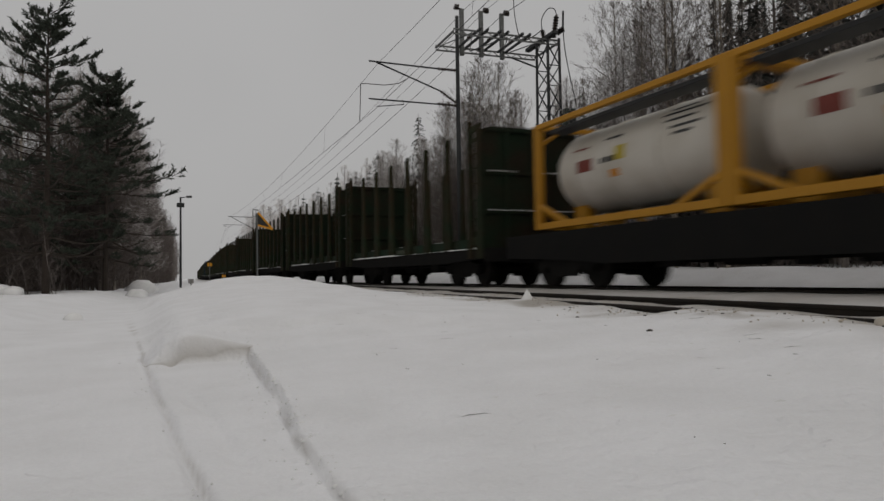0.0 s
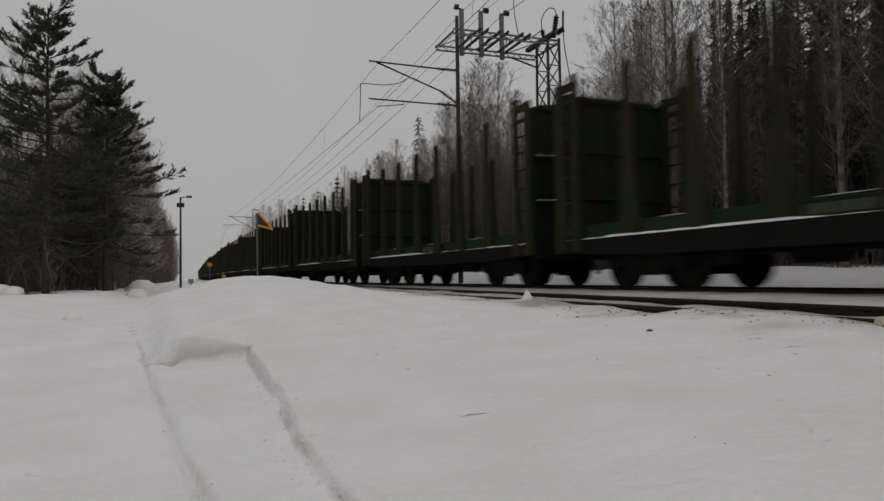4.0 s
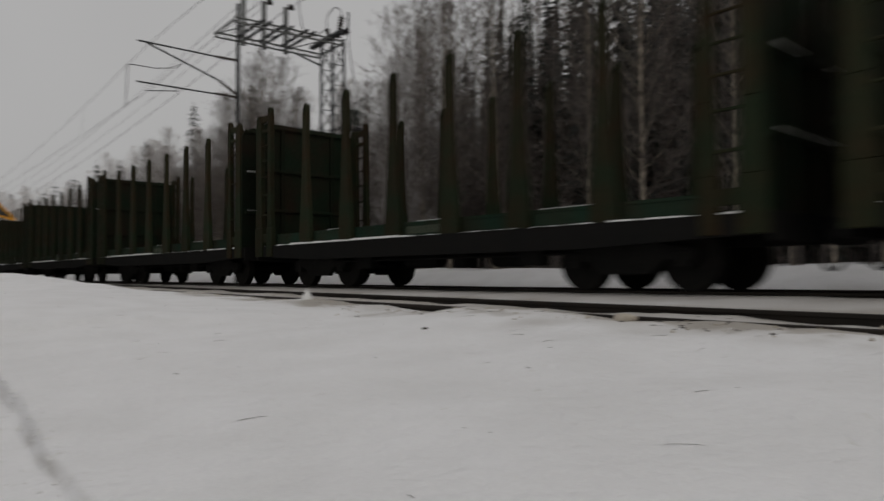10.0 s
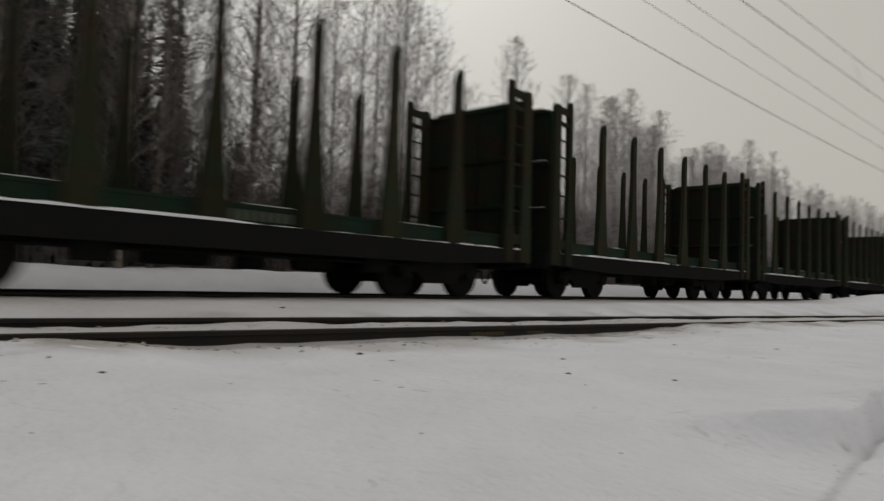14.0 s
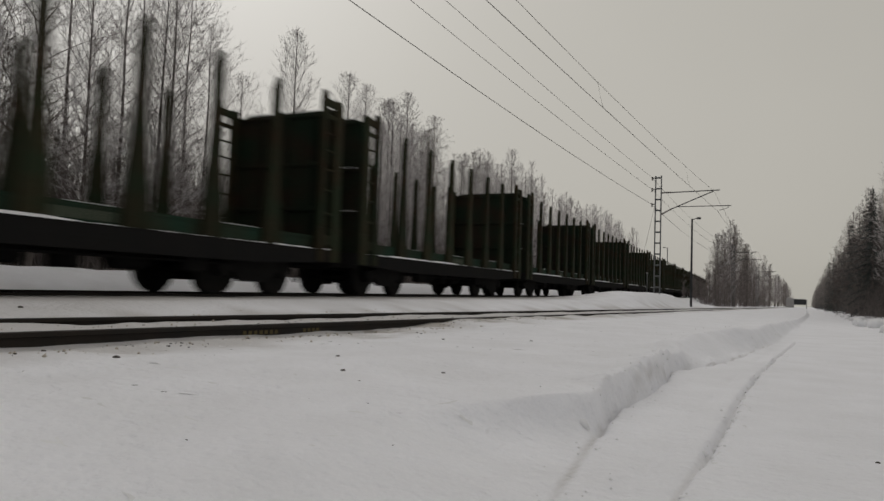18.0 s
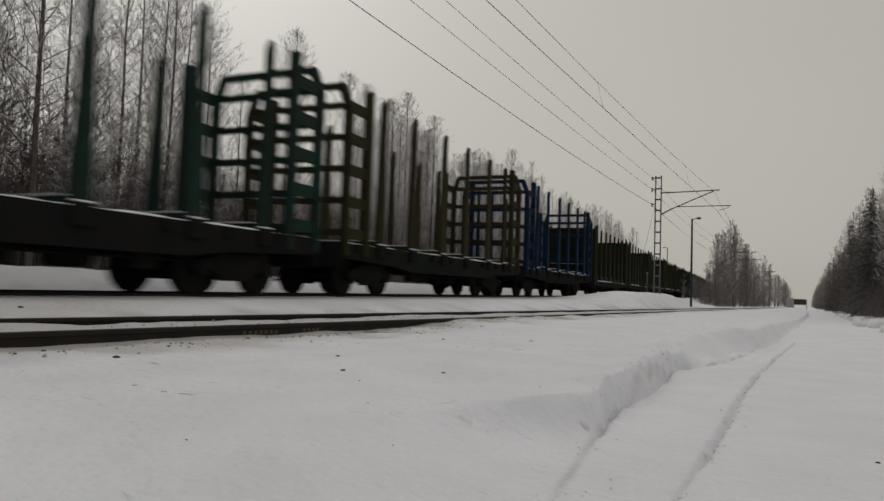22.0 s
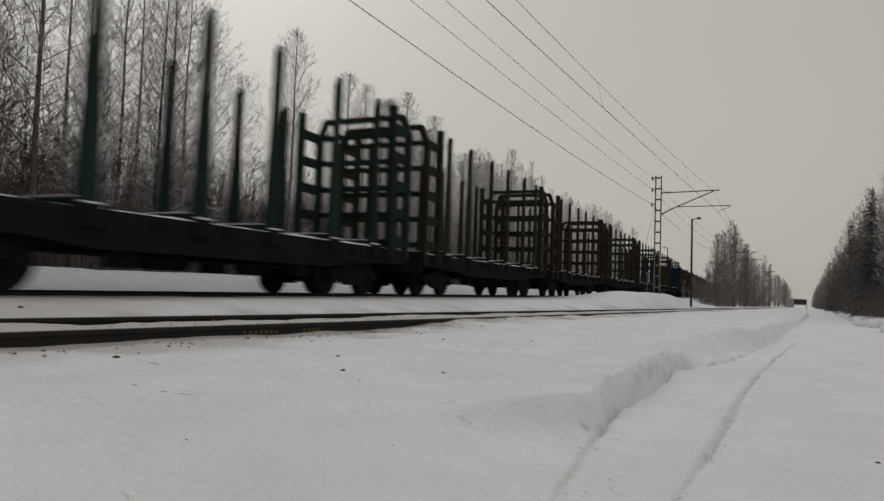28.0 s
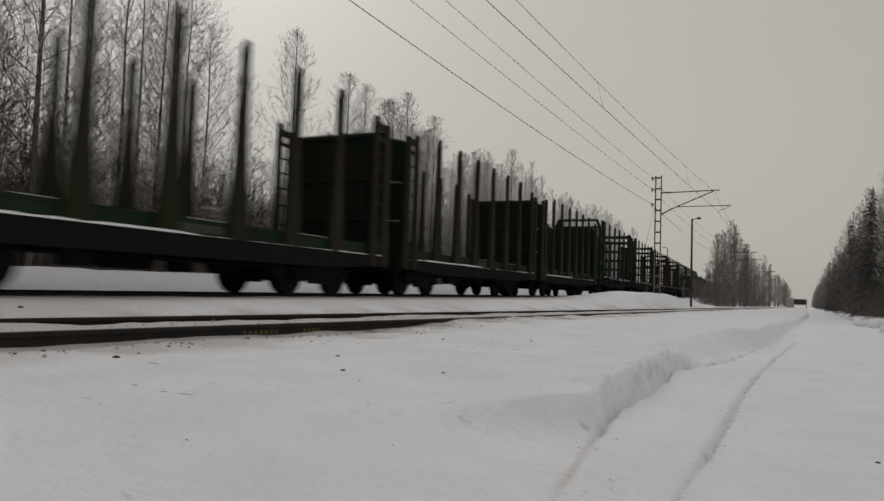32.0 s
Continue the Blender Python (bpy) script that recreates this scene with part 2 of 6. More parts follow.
def train_z(y):
    if y >= 12:
        return 0.05
    if y > 0:
        return 0.05 + 0.0092 * (12 - y) ** 2 / 24
    return 0.105 + 0.0092 * -y


TX, TZ = np.vectorize(train_x), np.vectorize(train_z)


def lattice_noise(x, y, scale, seed):
    """Smooth value noise in -1..1 on numpy arrays."""
    x, y = np.asarray(x, float) / scale, np.asarray(y, float) / scale
    xi, yi = np.floor(x).astype(np.int64), np.floor(y).astype(np.int64)
    fx, fy = x - xi, y - yi
    fx, fy = fx * fx * (3 - 2 * fx), fy * fy * (3 - 2 * fy)

    def h(a, b):
        v = np.sin(a * 127.1 + b * 311.7 + seed * 74.7) * 43758.5453
        return (v - np.floor(v)) * 2 - 1
    return (h(xi, yi) * (1 - fx) + h(xi + 1, yi) * fx) * (1 - fy) + (h(xi, yi + 1) * (1 - fx) + h(xi + 1, yi + 1) * fx) * fy


def smooth(a, b, x):
    t = np.clip((x - a) / (b - a), 0, 1)
    return t * t * (3 - 2 * t)


ROAD_Z = -0.32
BANK = [(-400, -1.5), (-60, -0.5), (-31, 0.0), (-20, 0.3), (-15.2, 0.42), (-12, 0.62), (-9.2, 0.78), (-7.5, 1.13), (-5.8, 1.1), (-4.1, 1.0), (-3.3, 0.9), (-2.3, 0.76),
        (-1, 0.62), (1, 0.48), (2.1, 0.44), (3.0, 0.42), (3.9, 0.46), (5.3, 0.47), (6.5, 0.47), (7.0, 0.47), (7.001, -0.42), (7.2, -0.43), (11.0, -0.8), (19, -1.5), (26, -1.8), (60, -2.2), (400, -2.5)]
GROOVE = [(-40, -0.4), (-15.6, 0.1), (-8.3, 0.38), (-6.2, 0.41), (-4.2, 0.39), (-2.6, 0.40), (-1, 0.25), (1, 0.12), (2.3, 0.06), (3.1, -0.04), (4.1, -0.14), (5.0, -0.24), (6.8, -0.40)]


def land(x, y):
    """Height of the snow at x, y (numpy arrays)."""
    x, y = np.broadcast_arrays(np.asarray(x, float), np.asarray(y, float))
    n_big, n_mid, n_small = lattice_noise(x, y, 2.7, 1), lattice_noise(x, y, 0.7, 2), lattice_noise(x, y, 0.16, 3)
    tx, tz = TX(y), TZ(y)
    by, bx = np.array(BANK).T
    edge = np.interp(y, by, bx) + (0.022 * smooth(-2, 1, y) + 0.06 * smooth(-3, -4.5, y)) * lattice_noise(x, y, 0.9, 4) + 0.008 * lattice_noise(x, y, 0.13, 5) * smooth(6.6, 5.8, y)
    # shelf between the path and the near track
    cover = smooth(-1.2, -2.4, y) * smooth(-9.2, -7.6, y)
    rail_snow = -0.034 + 0.010 * smooth(0.2, 1.4, y) * smooth(14, 9, y) - 0.095 * cover + 0.03 * lattice_noise(x, y, 0.7, 13) * (1 - 0.5 * cover)
    s = np.clip((x - edge) / np.maximum(4.5 - edge, 0.5), 0, 1)
    lip = -0.306 + 0.166 * smooth(-0.1, -3.6, y) - 0.05 * smooth(-11, -20, y) + 0.045 * smooth(5.7, 6.4, y)
    shelf = lip + (rail_snow - lip) * s + 0.02 * n_big * (1 - s) + 0.014 * n_mid + 0.003 * n_small
    shelf = shelf - 0.05 * smooth(-0.1, 0.5, x) * smooth(5.6, 6.1, y) * smooth(7.4, 6.4, y)
    # the ploughed-up mound
    mound = 0.50 * np.exp(-(np.abs(x - 1.5) / 2.25) ** 3 - ((y - 20.0) / 7.5) ** 2) + 0.17 * np.exp(-((x - 0.9) / 1.6) ** 2 - ((y - 9.5) / 4.0) ** 2)
    mound = mound + 0.26 * np.exp(-((x - 1.8) / 1.9) ** 2 - ((y - 34) / 9) ** 2)
    shelf = shelf + mound * (1 + 0.08 * n_mid)
    shelf = shelf + 0.12 * np.exp(-((x - edge - 0.5) / 0.45) ** 2) * smooth(-8.5, -12, y) * smooth(-34, -17, y)
    shelf = shelf + 0.085 * np.exp(-((x - 0.0) / 0.36) ** 2) * smooth(5.95, 6.12, y) * smooth(8.0, 6.3, y)
    road = ROAD_Z + 0.008 * n_big + 0.004 * n_mid + 0.003 * n_small
    width = 0.022 + 0.75 * smooth(-0.4, -1.2, y) * smooth(-3.9, -2.6, y) + 0.045 * smooth(-3.0, -5.0, y) + 0.20 * smooth(-9, -14, y) + 0.45 * smooth(-7.6, -8.6, y) * smooth(-12.5, -10.5, y) + 0.42 * smooth(6.2, 7.4, y) + 0.3 * smooth(8, 14, y)
    cut = smooth(6.06, 6.13, y + 0.05 * lattice_noise(x, y, 0.35, 17) + 0.02 * n_small)
    beyond = -0.36 - 0.11 * (y - 6.3)
    edge = np.where((y > 5.9) & (y < 7.0), edge * (1 - cut) + beyond * cut, edge)
    step_a = smooth(0, 1, (x - 0.47 - 0.03 * lattice_noise(x, y, 0.45, 4)) / width)
    step_b = smooth(0, 1, (x - beyond - 0.012 * n_big) / 0.2)
    step = np.where((y > 5.9) & (y < 7.0), step_a * (1 - cut) + np.maximum(step_a, step_b) * cut, smooth(0, 1, (x - edge) / width))
    # the trodden slope of the bank, steepest under its scalloped crest
    slope = smooth(-0.9, -1.4, y) * smooth(-3.9, -3.2, y)
    u = np.clip((x - edge - 0.09 * lattice_noise(x, y, 0.38, 41)) / width, 0, 1)
    step = step * (1 - slope) + (0.35 * u + 0.65 * u ** 2.2) * slope
    ridge = 1 - np.abs(lattice_noise(x, y, 0.33, 8))
    back = smooth(-2.6, -4.2, y)
    lump = (0.008 + 0.022 * back) * n_small * np.exp(-((x - edge - 0.05) / 0.08) ** 2) + 0.022 * (ridge - 0.62) * np.exp(-((x - edge - 0.17) / 0.18) ** 2) * (0.04 + back)
    z = road * (1 - step) + shelf * step + lump
    z = z + (0.006 + 0.03 * back) * np.exp(-((x - edge - width - 0.03) / 0.10) ** 2) * (0.7 + 0.6 * n_mid)
    gy, gx = np.array(GROOVE).T
    gr = np.interp(y, gy, gx) + 0.015 * lattice_noise(x, y, 0.3, 6)
    on = smooth(-16, -13, y) * smooth(6.9, 6.4, y)
    wob = 0.75 + 0.5 * lattice_noise(x * 0, y, 0.6, 16)
    torn = 0.6 + 0.6 * lattice_noise(x, y, 0.09, 19)
    z = z + on * wob * ((-0.036 - 0.025 * back) * np.exp(-((x - gr) / 0.021) ** 2) + (0.005 + 0.014 * back) * torn * np.exp(-((x - gr + 0.065) / 0.045) ** 2))
    z = z + on * 0.015 * smooth(0.0, -0.06, x - gr) * smooth(-1.6, -0.2, x - gr)
    z = z - on * 0.030 * np.exp(-((x - gr - 0.19) / 0.05) ** 2) * np.clip(0.4 + 0.9 * n_mid, 0, 1)
    z = z - (0.026 + 0.05 * back) * np.exp(-((x - edge + 0.012) / 0.016) ** 2) * np.clip(0.6 + 0.6 * lattice_noise(x, y, 0.5, 9), 0, 1.2) * smooth(12, 8, np.abs(y))
    # wind crust
    crust = 1 - np.abs(lattice_noise(x + 0.25 * y, y * 0.55, 0.42, 31))
    z = z + ((0.007 + 0.013 * smooth(0, -3, y)) * (crust - 0.6) + 0.006 * lattice_noise(x, y, 0.2, 32)) * smooth(0.2, 0.9, x - edge)
    # near track
    scallop = 0.045 * lattice_noise(x * 0.4, y, 0.9, 11) + 0.02 * lattice_noise(x, y, 0.25, 12)
    bed = -0.058 - 0.03 * smooth(0.2, 1.4, y) * smooth(14, 9, y) + 0.55 * scallop
    bed = np.minimum(bed, -0.015)
    b = smooth(4.72, 4.80, x) * smooth(7.2, 6.45, x)
    z = z * (1 - b) + bed * b
    # rise to the train's track
    apart = smooth(-30, -75, y)
    foot, head = 6.5 + apart * np.maximum(tx - 12.5, 0), 7.9 + apart * np.maximum(tx - 11.3, 0)
    between = -0.05 + (tz - 0.045 + 0.05) * smooth(0, 1, (x - foot) / (head - foot)) + 0.012 * n_mid
    between = between + (0.42 + 0.06 * n_big) * np.exp(-((x - 9.0) / 1.7) ** 2) * smooth(-28, -39, y) * smooth(-92, -62, y)
    k = smooth(6.3, 6.9, x)
    z = z * (1 - k) + (between - 0.004 * np.exp(-((x - tx) / 1.3) ** 2)) * k
    # berm beyond the train, forest floor
    berm = tz + 0.36 + 0.10 * n_big + 0.03 * n_mid + 0.012 * np.maximum(x - tx - 4, 0)
    k = smooth(1.9, 3.3, x - tx) * smooth(140, 60, np.abs(y))
    k = np.maximum(k, smooth(3, 8, x - tx))
    z = z * (1 - k) + np.minimum(berm, 2.5 + tz) * k
    # bank of ploughed lumps and forest floor on the camera's side
    k = smooth(-2.0, -3.4, x - 0.02 * np.minimum(y + 20, 0))
    left = -0.12 + 0.10 * n_big + 0.05 * n_mid + np.clip(-x - 4, 0, 200) * 0.006
    z = z * (1 - k) + left * k
    far = smooth(250, 600, np.hypot(x, y))
    return z * (1 - far) + 0.3 * far


def land_z(x, y):
    return float(land(np.array([x]), np.array([y]))[0])


def axis(stops):
    out = []
    for (a, b, step) in stops:
        out.extend(np.arange(a, b, step))
    out.append(stops[-1][1])
    return np.array(out)


def build_ground():
    xs = axis([(-1500, -200, 130), (-200, -30, 12), (-30, -6, 1.5), (-6, -2, 0.25), (-2, -0.6, 0.07), (-0.6, 1.3, 0.016), (1.3, 1.8, 0.04), (1.8, 4.2, 0.09), (4.2, 6.6, 0.055),
               (6.6, 9, 0.2), (9, 20, 0.4), (20, 60, 2.5), (60, 200, 14), (200, 1500, 130)])
    ys = axis([(-1500, -300, 120), (-300, -60, 5), (-60, -24, 0.8), (-24, -12, 0.22), (-12, -7.5, 0.07), (-7.5, -1.8, 0.042), (-1.8, 1.8, 0.12), (1.8, 6.8, 0.04), (6.8, 8, 0.07), (8, 16, 0.12), (16, 30, 0.25), (30, 60, 0.8), (60, 300, 5), (300, 1500, 120)])
    gx, gy = np.meshgrid(xs, ys)
    gz = land(gx.ravel(), gy.ravel())
    nx, ny = len(xs), len(ys)
    verts = np.column_stack((gx.ravel(), gy.ravel(), gz))
    i = np.arange((ny - 1) * nx).reshape(ny - 1, nx)[:, :-1].ravel()
    faces = np.column_stack((i, i + 1, i + 1 + nx, i + nx))
    me = bpy.data.meshes.new("ground")
    me.vertices.add(len(verts))
    me.vertices.foreach_set("co", verts.ravel())
    me.loops.add(faces.size)
    me.loops.foreach_set("vertex_index", faces.ravel())
    me.polygons.add(len(faces))
    me.polygons.foreach_set("loop_start", np.arange(0, faces.size, 4))
    me.polygons.foreach_set("use_smooth", np.ones(len(faces), bool))
    me.update(calc_edges=True)
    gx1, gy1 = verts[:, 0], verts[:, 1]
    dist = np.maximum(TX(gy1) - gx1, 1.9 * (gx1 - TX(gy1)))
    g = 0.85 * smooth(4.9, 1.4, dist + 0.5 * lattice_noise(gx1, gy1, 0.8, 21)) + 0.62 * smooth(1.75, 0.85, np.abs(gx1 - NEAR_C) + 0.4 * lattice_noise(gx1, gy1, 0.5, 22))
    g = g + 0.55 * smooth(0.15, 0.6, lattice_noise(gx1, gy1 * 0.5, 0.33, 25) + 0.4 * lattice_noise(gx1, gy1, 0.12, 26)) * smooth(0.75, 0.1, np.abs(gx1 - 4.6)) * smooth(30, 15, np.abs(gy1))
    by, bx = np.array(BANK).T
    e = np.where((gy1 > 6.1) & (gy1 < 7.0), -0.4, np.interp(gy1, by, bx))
    # foot of the bank: dirt and slope shade put into the colour together
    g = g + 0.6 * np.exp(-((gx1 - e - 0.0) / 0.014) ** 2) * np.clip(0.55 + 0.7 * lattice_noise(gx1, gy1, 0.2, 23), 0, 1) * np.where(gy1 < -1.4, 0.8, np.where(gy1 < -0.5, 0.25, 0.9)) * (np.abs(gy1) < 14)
    # crevice shade painted brown along the foot of the scarp
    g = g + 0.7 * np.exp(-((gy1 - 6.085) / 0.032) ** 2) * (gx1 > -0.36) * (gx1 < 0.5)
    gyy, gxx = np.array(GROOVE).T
    # groove line: dirt plus the crevice's darkness, put into the colour
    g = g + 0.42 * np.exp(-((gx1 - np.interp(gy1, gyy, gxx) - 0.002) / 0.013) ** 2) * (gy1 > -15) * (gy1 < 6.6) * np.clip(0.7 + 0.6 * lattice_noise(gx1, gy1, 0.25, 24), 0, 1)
    layer = me.attributes.new("grime_shade", "FLOAT", "POINT")
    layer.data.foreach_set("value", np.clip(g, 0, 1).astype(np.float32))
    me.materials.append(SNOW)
    tagged(new("ground", me), "packed grey-white snow with ploughed path and banks", "snow", kind="structure")


build_ground()

# ---- tracks ----
RAIL_PROFILE = [(-0.075, -0.172), (0.075, -0.172), (0.075, -0.160), (0.012, -0.145), (0.009, -0.045), (0.036, -0.035), (0.036, -0.006), (0.028, 0.0),
                (-0.028, 0.0), (-0.036, -0.006), (-0.036, -0.035), (-0.009, -0.045), (-0.012, -0.145), (-0.075, -0.160)]


def build_rail(name, pts, label):
    bm = bmesh.new()
    extrude_profile(bm, RAIL_PROFILE, pts)
    return tagged(link(name, bm, RAIL), label, "rail", "rails of the two tracks", "structure")


near_ys = list(np.arange(-330, -20, 10.0)) + list(np.arange(-20, 20, 2.0)) + list(np.arange(20, 92, 8.0))
for sx in (-HALF, HALF):
    build_rail("rail", [(NEAR_C + sx, y, 0.0 if y < 60 else 0.07 * (y - 60) / 32) for y in near_ys], "rusty dark rail half buried in snow beside the path")
far_ys = list(np.arange(-260, 0, 8.0)) + list(np.arange(0, 100, 4.0)) + list(np.arange(100, 620, 40.0))
for sx in (-HALF, HALF):
    build_rail("rail", [(train_x(y) + sx, y, train_z(y)) for y in far_ys], "dark rail under the timber train, bedded in snow")

# ---- the train ----
DECK = 1.05
WR = 0.475         # wheel radius


def wheelset(parent, y):
    """Two flanged wheels on their axle, under one bogie."""
    bm = bmesh.new()
    tube(bm, (-0.9, 0, WR), (0.9, 0, WR), 0.07, sides=10)
    ob = part("axle", bm, WHEEL, parent)
    ob.location.y = y
    for s in (-1, 1):
        bm = bmesh.new()
        x = s * 0.79
        tube(bm, (x - 0.065, 0, WR), (x + 0.065, 0, WR), WR, sides=28)
        tube(bm, (x - s * 0.065, 0, WR), (x - s * 0.095, 0, WR), WR + 0.028, sides=28)
        tube(bm, (x + s * 0.064, 0, WR), (x + s * 0.09, 0, WR), 0.13, sides=12)
        ob = part("wheel", bm, WHEEL, parent)
        ob.location.y = y


def bogie(parent, y):
    bm = bmesh.new()
    box(bm, -1.0, 1.0, -0.22, 0.22, 0.42, 0.72, 0.03)
    tube(bm, (0, 0, 0.72), (0, 0, 0.86), 0.22, sides=14)
    ob = part("bogie", bm, BLACK, parent)
    ob.location.y = y
    for s in (-1, 1):
        bm = bmesh.new()
        x0, x1 = s * 1.03 - 0.07, s * 1.03 + 0.07
        prof = [(-1.16, 0.46), (-1.16, 0.62), (-0.80, 0.68), (-0.42, 0.80), (0.42, 0.80), (0.80, 0.68), (1.16, 0.62), (1.16, 0.46), (0.70, 0.48), (0.40, 0.26), (-0.40, 0.26), (-0.70, 0.48)]
        a = [bm.verts.new((x0, p, z)) for p, z in prof]
        b = [bm.verts.new((x1, p, z)) for p, z in prof]
        bm.faces.new(a[::-1])
        bm.faces.new(b)
        for i in range(len(prof)):
            j = (i + 1) % len(prof)
            bm.faces.new((a[i], a[j], b[j], b[i]))
        for yy in (-0.95, 0.95):
            box(bm, x0 - 0.03, x1 + 0.03, yy - 0.12, yy + 0.12, WR - 0.12, WR + 0.13, 0.02)
        for yy in (-0.2, 0, 0.2):
            tube(bm, (s * 1.03, yy, 0.30), (s * 1.03, yy, 0.62), 0.075, sides=8)
        part("side_frame", bm, BOGIE, ob)
    for yy in (-0.95, 0.95):
        wheelset(ob, yy)
    for yy in (-0.42, 0.42):
        bm = bmesh.new()
        beam(bm, (-0.95, yy, 0.40), (0.95, yy, 0.40), 0.07)
        for s in (-1, 1):
            box(bm, s * 0.79 - 0.06, s * 0.79 + 0.06, yy - 0.06, yy + 0.06, 0.30, 0.52)
        part("brake_beam", bm, BLACK, ob)
    return ob


def coupler(parent, s, half):
    bm = bmesh.new()
    box(bm, -0.11, 0.11, s * (half - 0.75), s * (half - 0.18), 0.70, 0.88, 0.02)
    box(bm, -0.24, 0.20, s * (half - 0.22), s * (half - 0.02), 0.64, 0.94, 0.04)
    part("coupler", bm, BLACK, parent)
    cu = bmesh.new()
    rings = []
    for i in range(10):
        t = i / 9
        c = Vector((0.3 - 0.12 * t, s * (half - 0.62 + 0.6 * t), 0.72 - 0.42 * math.sin(math.pi * min(t, 0.92))))
        d = Vector((0, s * 0.6, -0.42 * math.pi * math.cos(math.pi * t))).normalized()
        u = Vector((1, 0, 0))
        w = d.cross(u)
        rings.append([cu.verts.new(c + (u * math.cos(k) + w * math.sin(k)) * 0.03) for k in np.arange(6) * math.pi / 3])
    for r0, r1 in zip(rings, rings[1:]):
        for k in range(6):
            cu.faces.new((r0[k], r0[(k + 1) % 6], r1[(k + 1) % 6], r1[k]))
    bmesh.ops.recalc_face_normals(cu, faces=cu.faces)
    part("brake_hose", cu, BLACK, parent)


def stake_mesh(height, base_w, top_w):
    """An upright of channel section, wider below the waist, with a slanted head that is pierced by a lashing hole."""
    bm = bmesh.new()
    hw, neck, w = 0.055, height - 0.24, top_w / 2

    def prism(prof):
        a = [bm.verts.new((-hw, y, z)) for y, z in prof]
        b = [bm.verts.new((hw, y, z)) for y, z in prof]
        bm.faces.new(a)
        bm.faces.new(b[::-1])
        for i in range(len(prof)):
            j = (i + 1) % len(prof)
            bm.faces.new((a[j], a[i], b[i], b[j]))
    b = base_w / 2
    prism([(-b, 0), (b, 0), (b - 0.01, height * 0.16), (w + 0.06, height * 0.42), (w, height * 0.66), (w - 0.005, neck), (-w, neck), (-w, height * 0.66), (-w - 0.06, height * 0.42), (-b + 0.01, height * 0.16)])
    prism([(-w, neck), (-0.045, neck), (-0.045, neck + 0.10), (-w, neck + 0.10)])
    prism([(0.03, neck), (w - 0.005, neck), (w - 0.035, neck + 0.10), (0.03, neck + 0.10)])
    prism([(-w, neck + 0.10), (w - 0.035, neck + 0.10), (w - 0.08, height - 0.06), (w - 0.12, height), (-w + 0.02, height - 0.015), (-w, height - 0.06)])
    bmesh.ops.recalc_face_normals(bm, faces=bm.faces)
    me = bpy.data.meshes.new("stake")
    bm.to_mesh(me)
    bm.free()
    return me


def snow_strip(parent, x, y0, y1, z, w=0.12, seed=1):
    """A ragged line of snow of uneven height, thin in places."""
    rng = random.Random(seed)
    bm = bmesh.new()
    n, h, rows = 90, 0.024, []
    for i in range(n):
        h = min(0.045, max(0.009, h + rng.gauss(0.0005, 0.010)))
        y, k = y0 + (y1 - y0) * i / (n - 1), min(1.0, 0.35 + h * 24)
        rows.append([bm.verts.new(c) for c in ((x - w * 0.5 * k, y, z), (x - w * 0.42 * k, y, z + h), (x + w * 0.38 * k, y, z + h * rng.uniform(0.6, 1.1)), (x + w * 0.5 * k, y, z))])
    for a, b in zip(rows, rows[1:]):
        for i in range(3):
            bm.faces.new((a[i], b[i], b[i + 1], a[i + 1]))
    bmesh.ops.recalc_face_normals(bm, faces=bm.faces)
    return part("snow_edge", bm, SNOW_CAP, parent, "strip of packed snow along the deck edge", True)


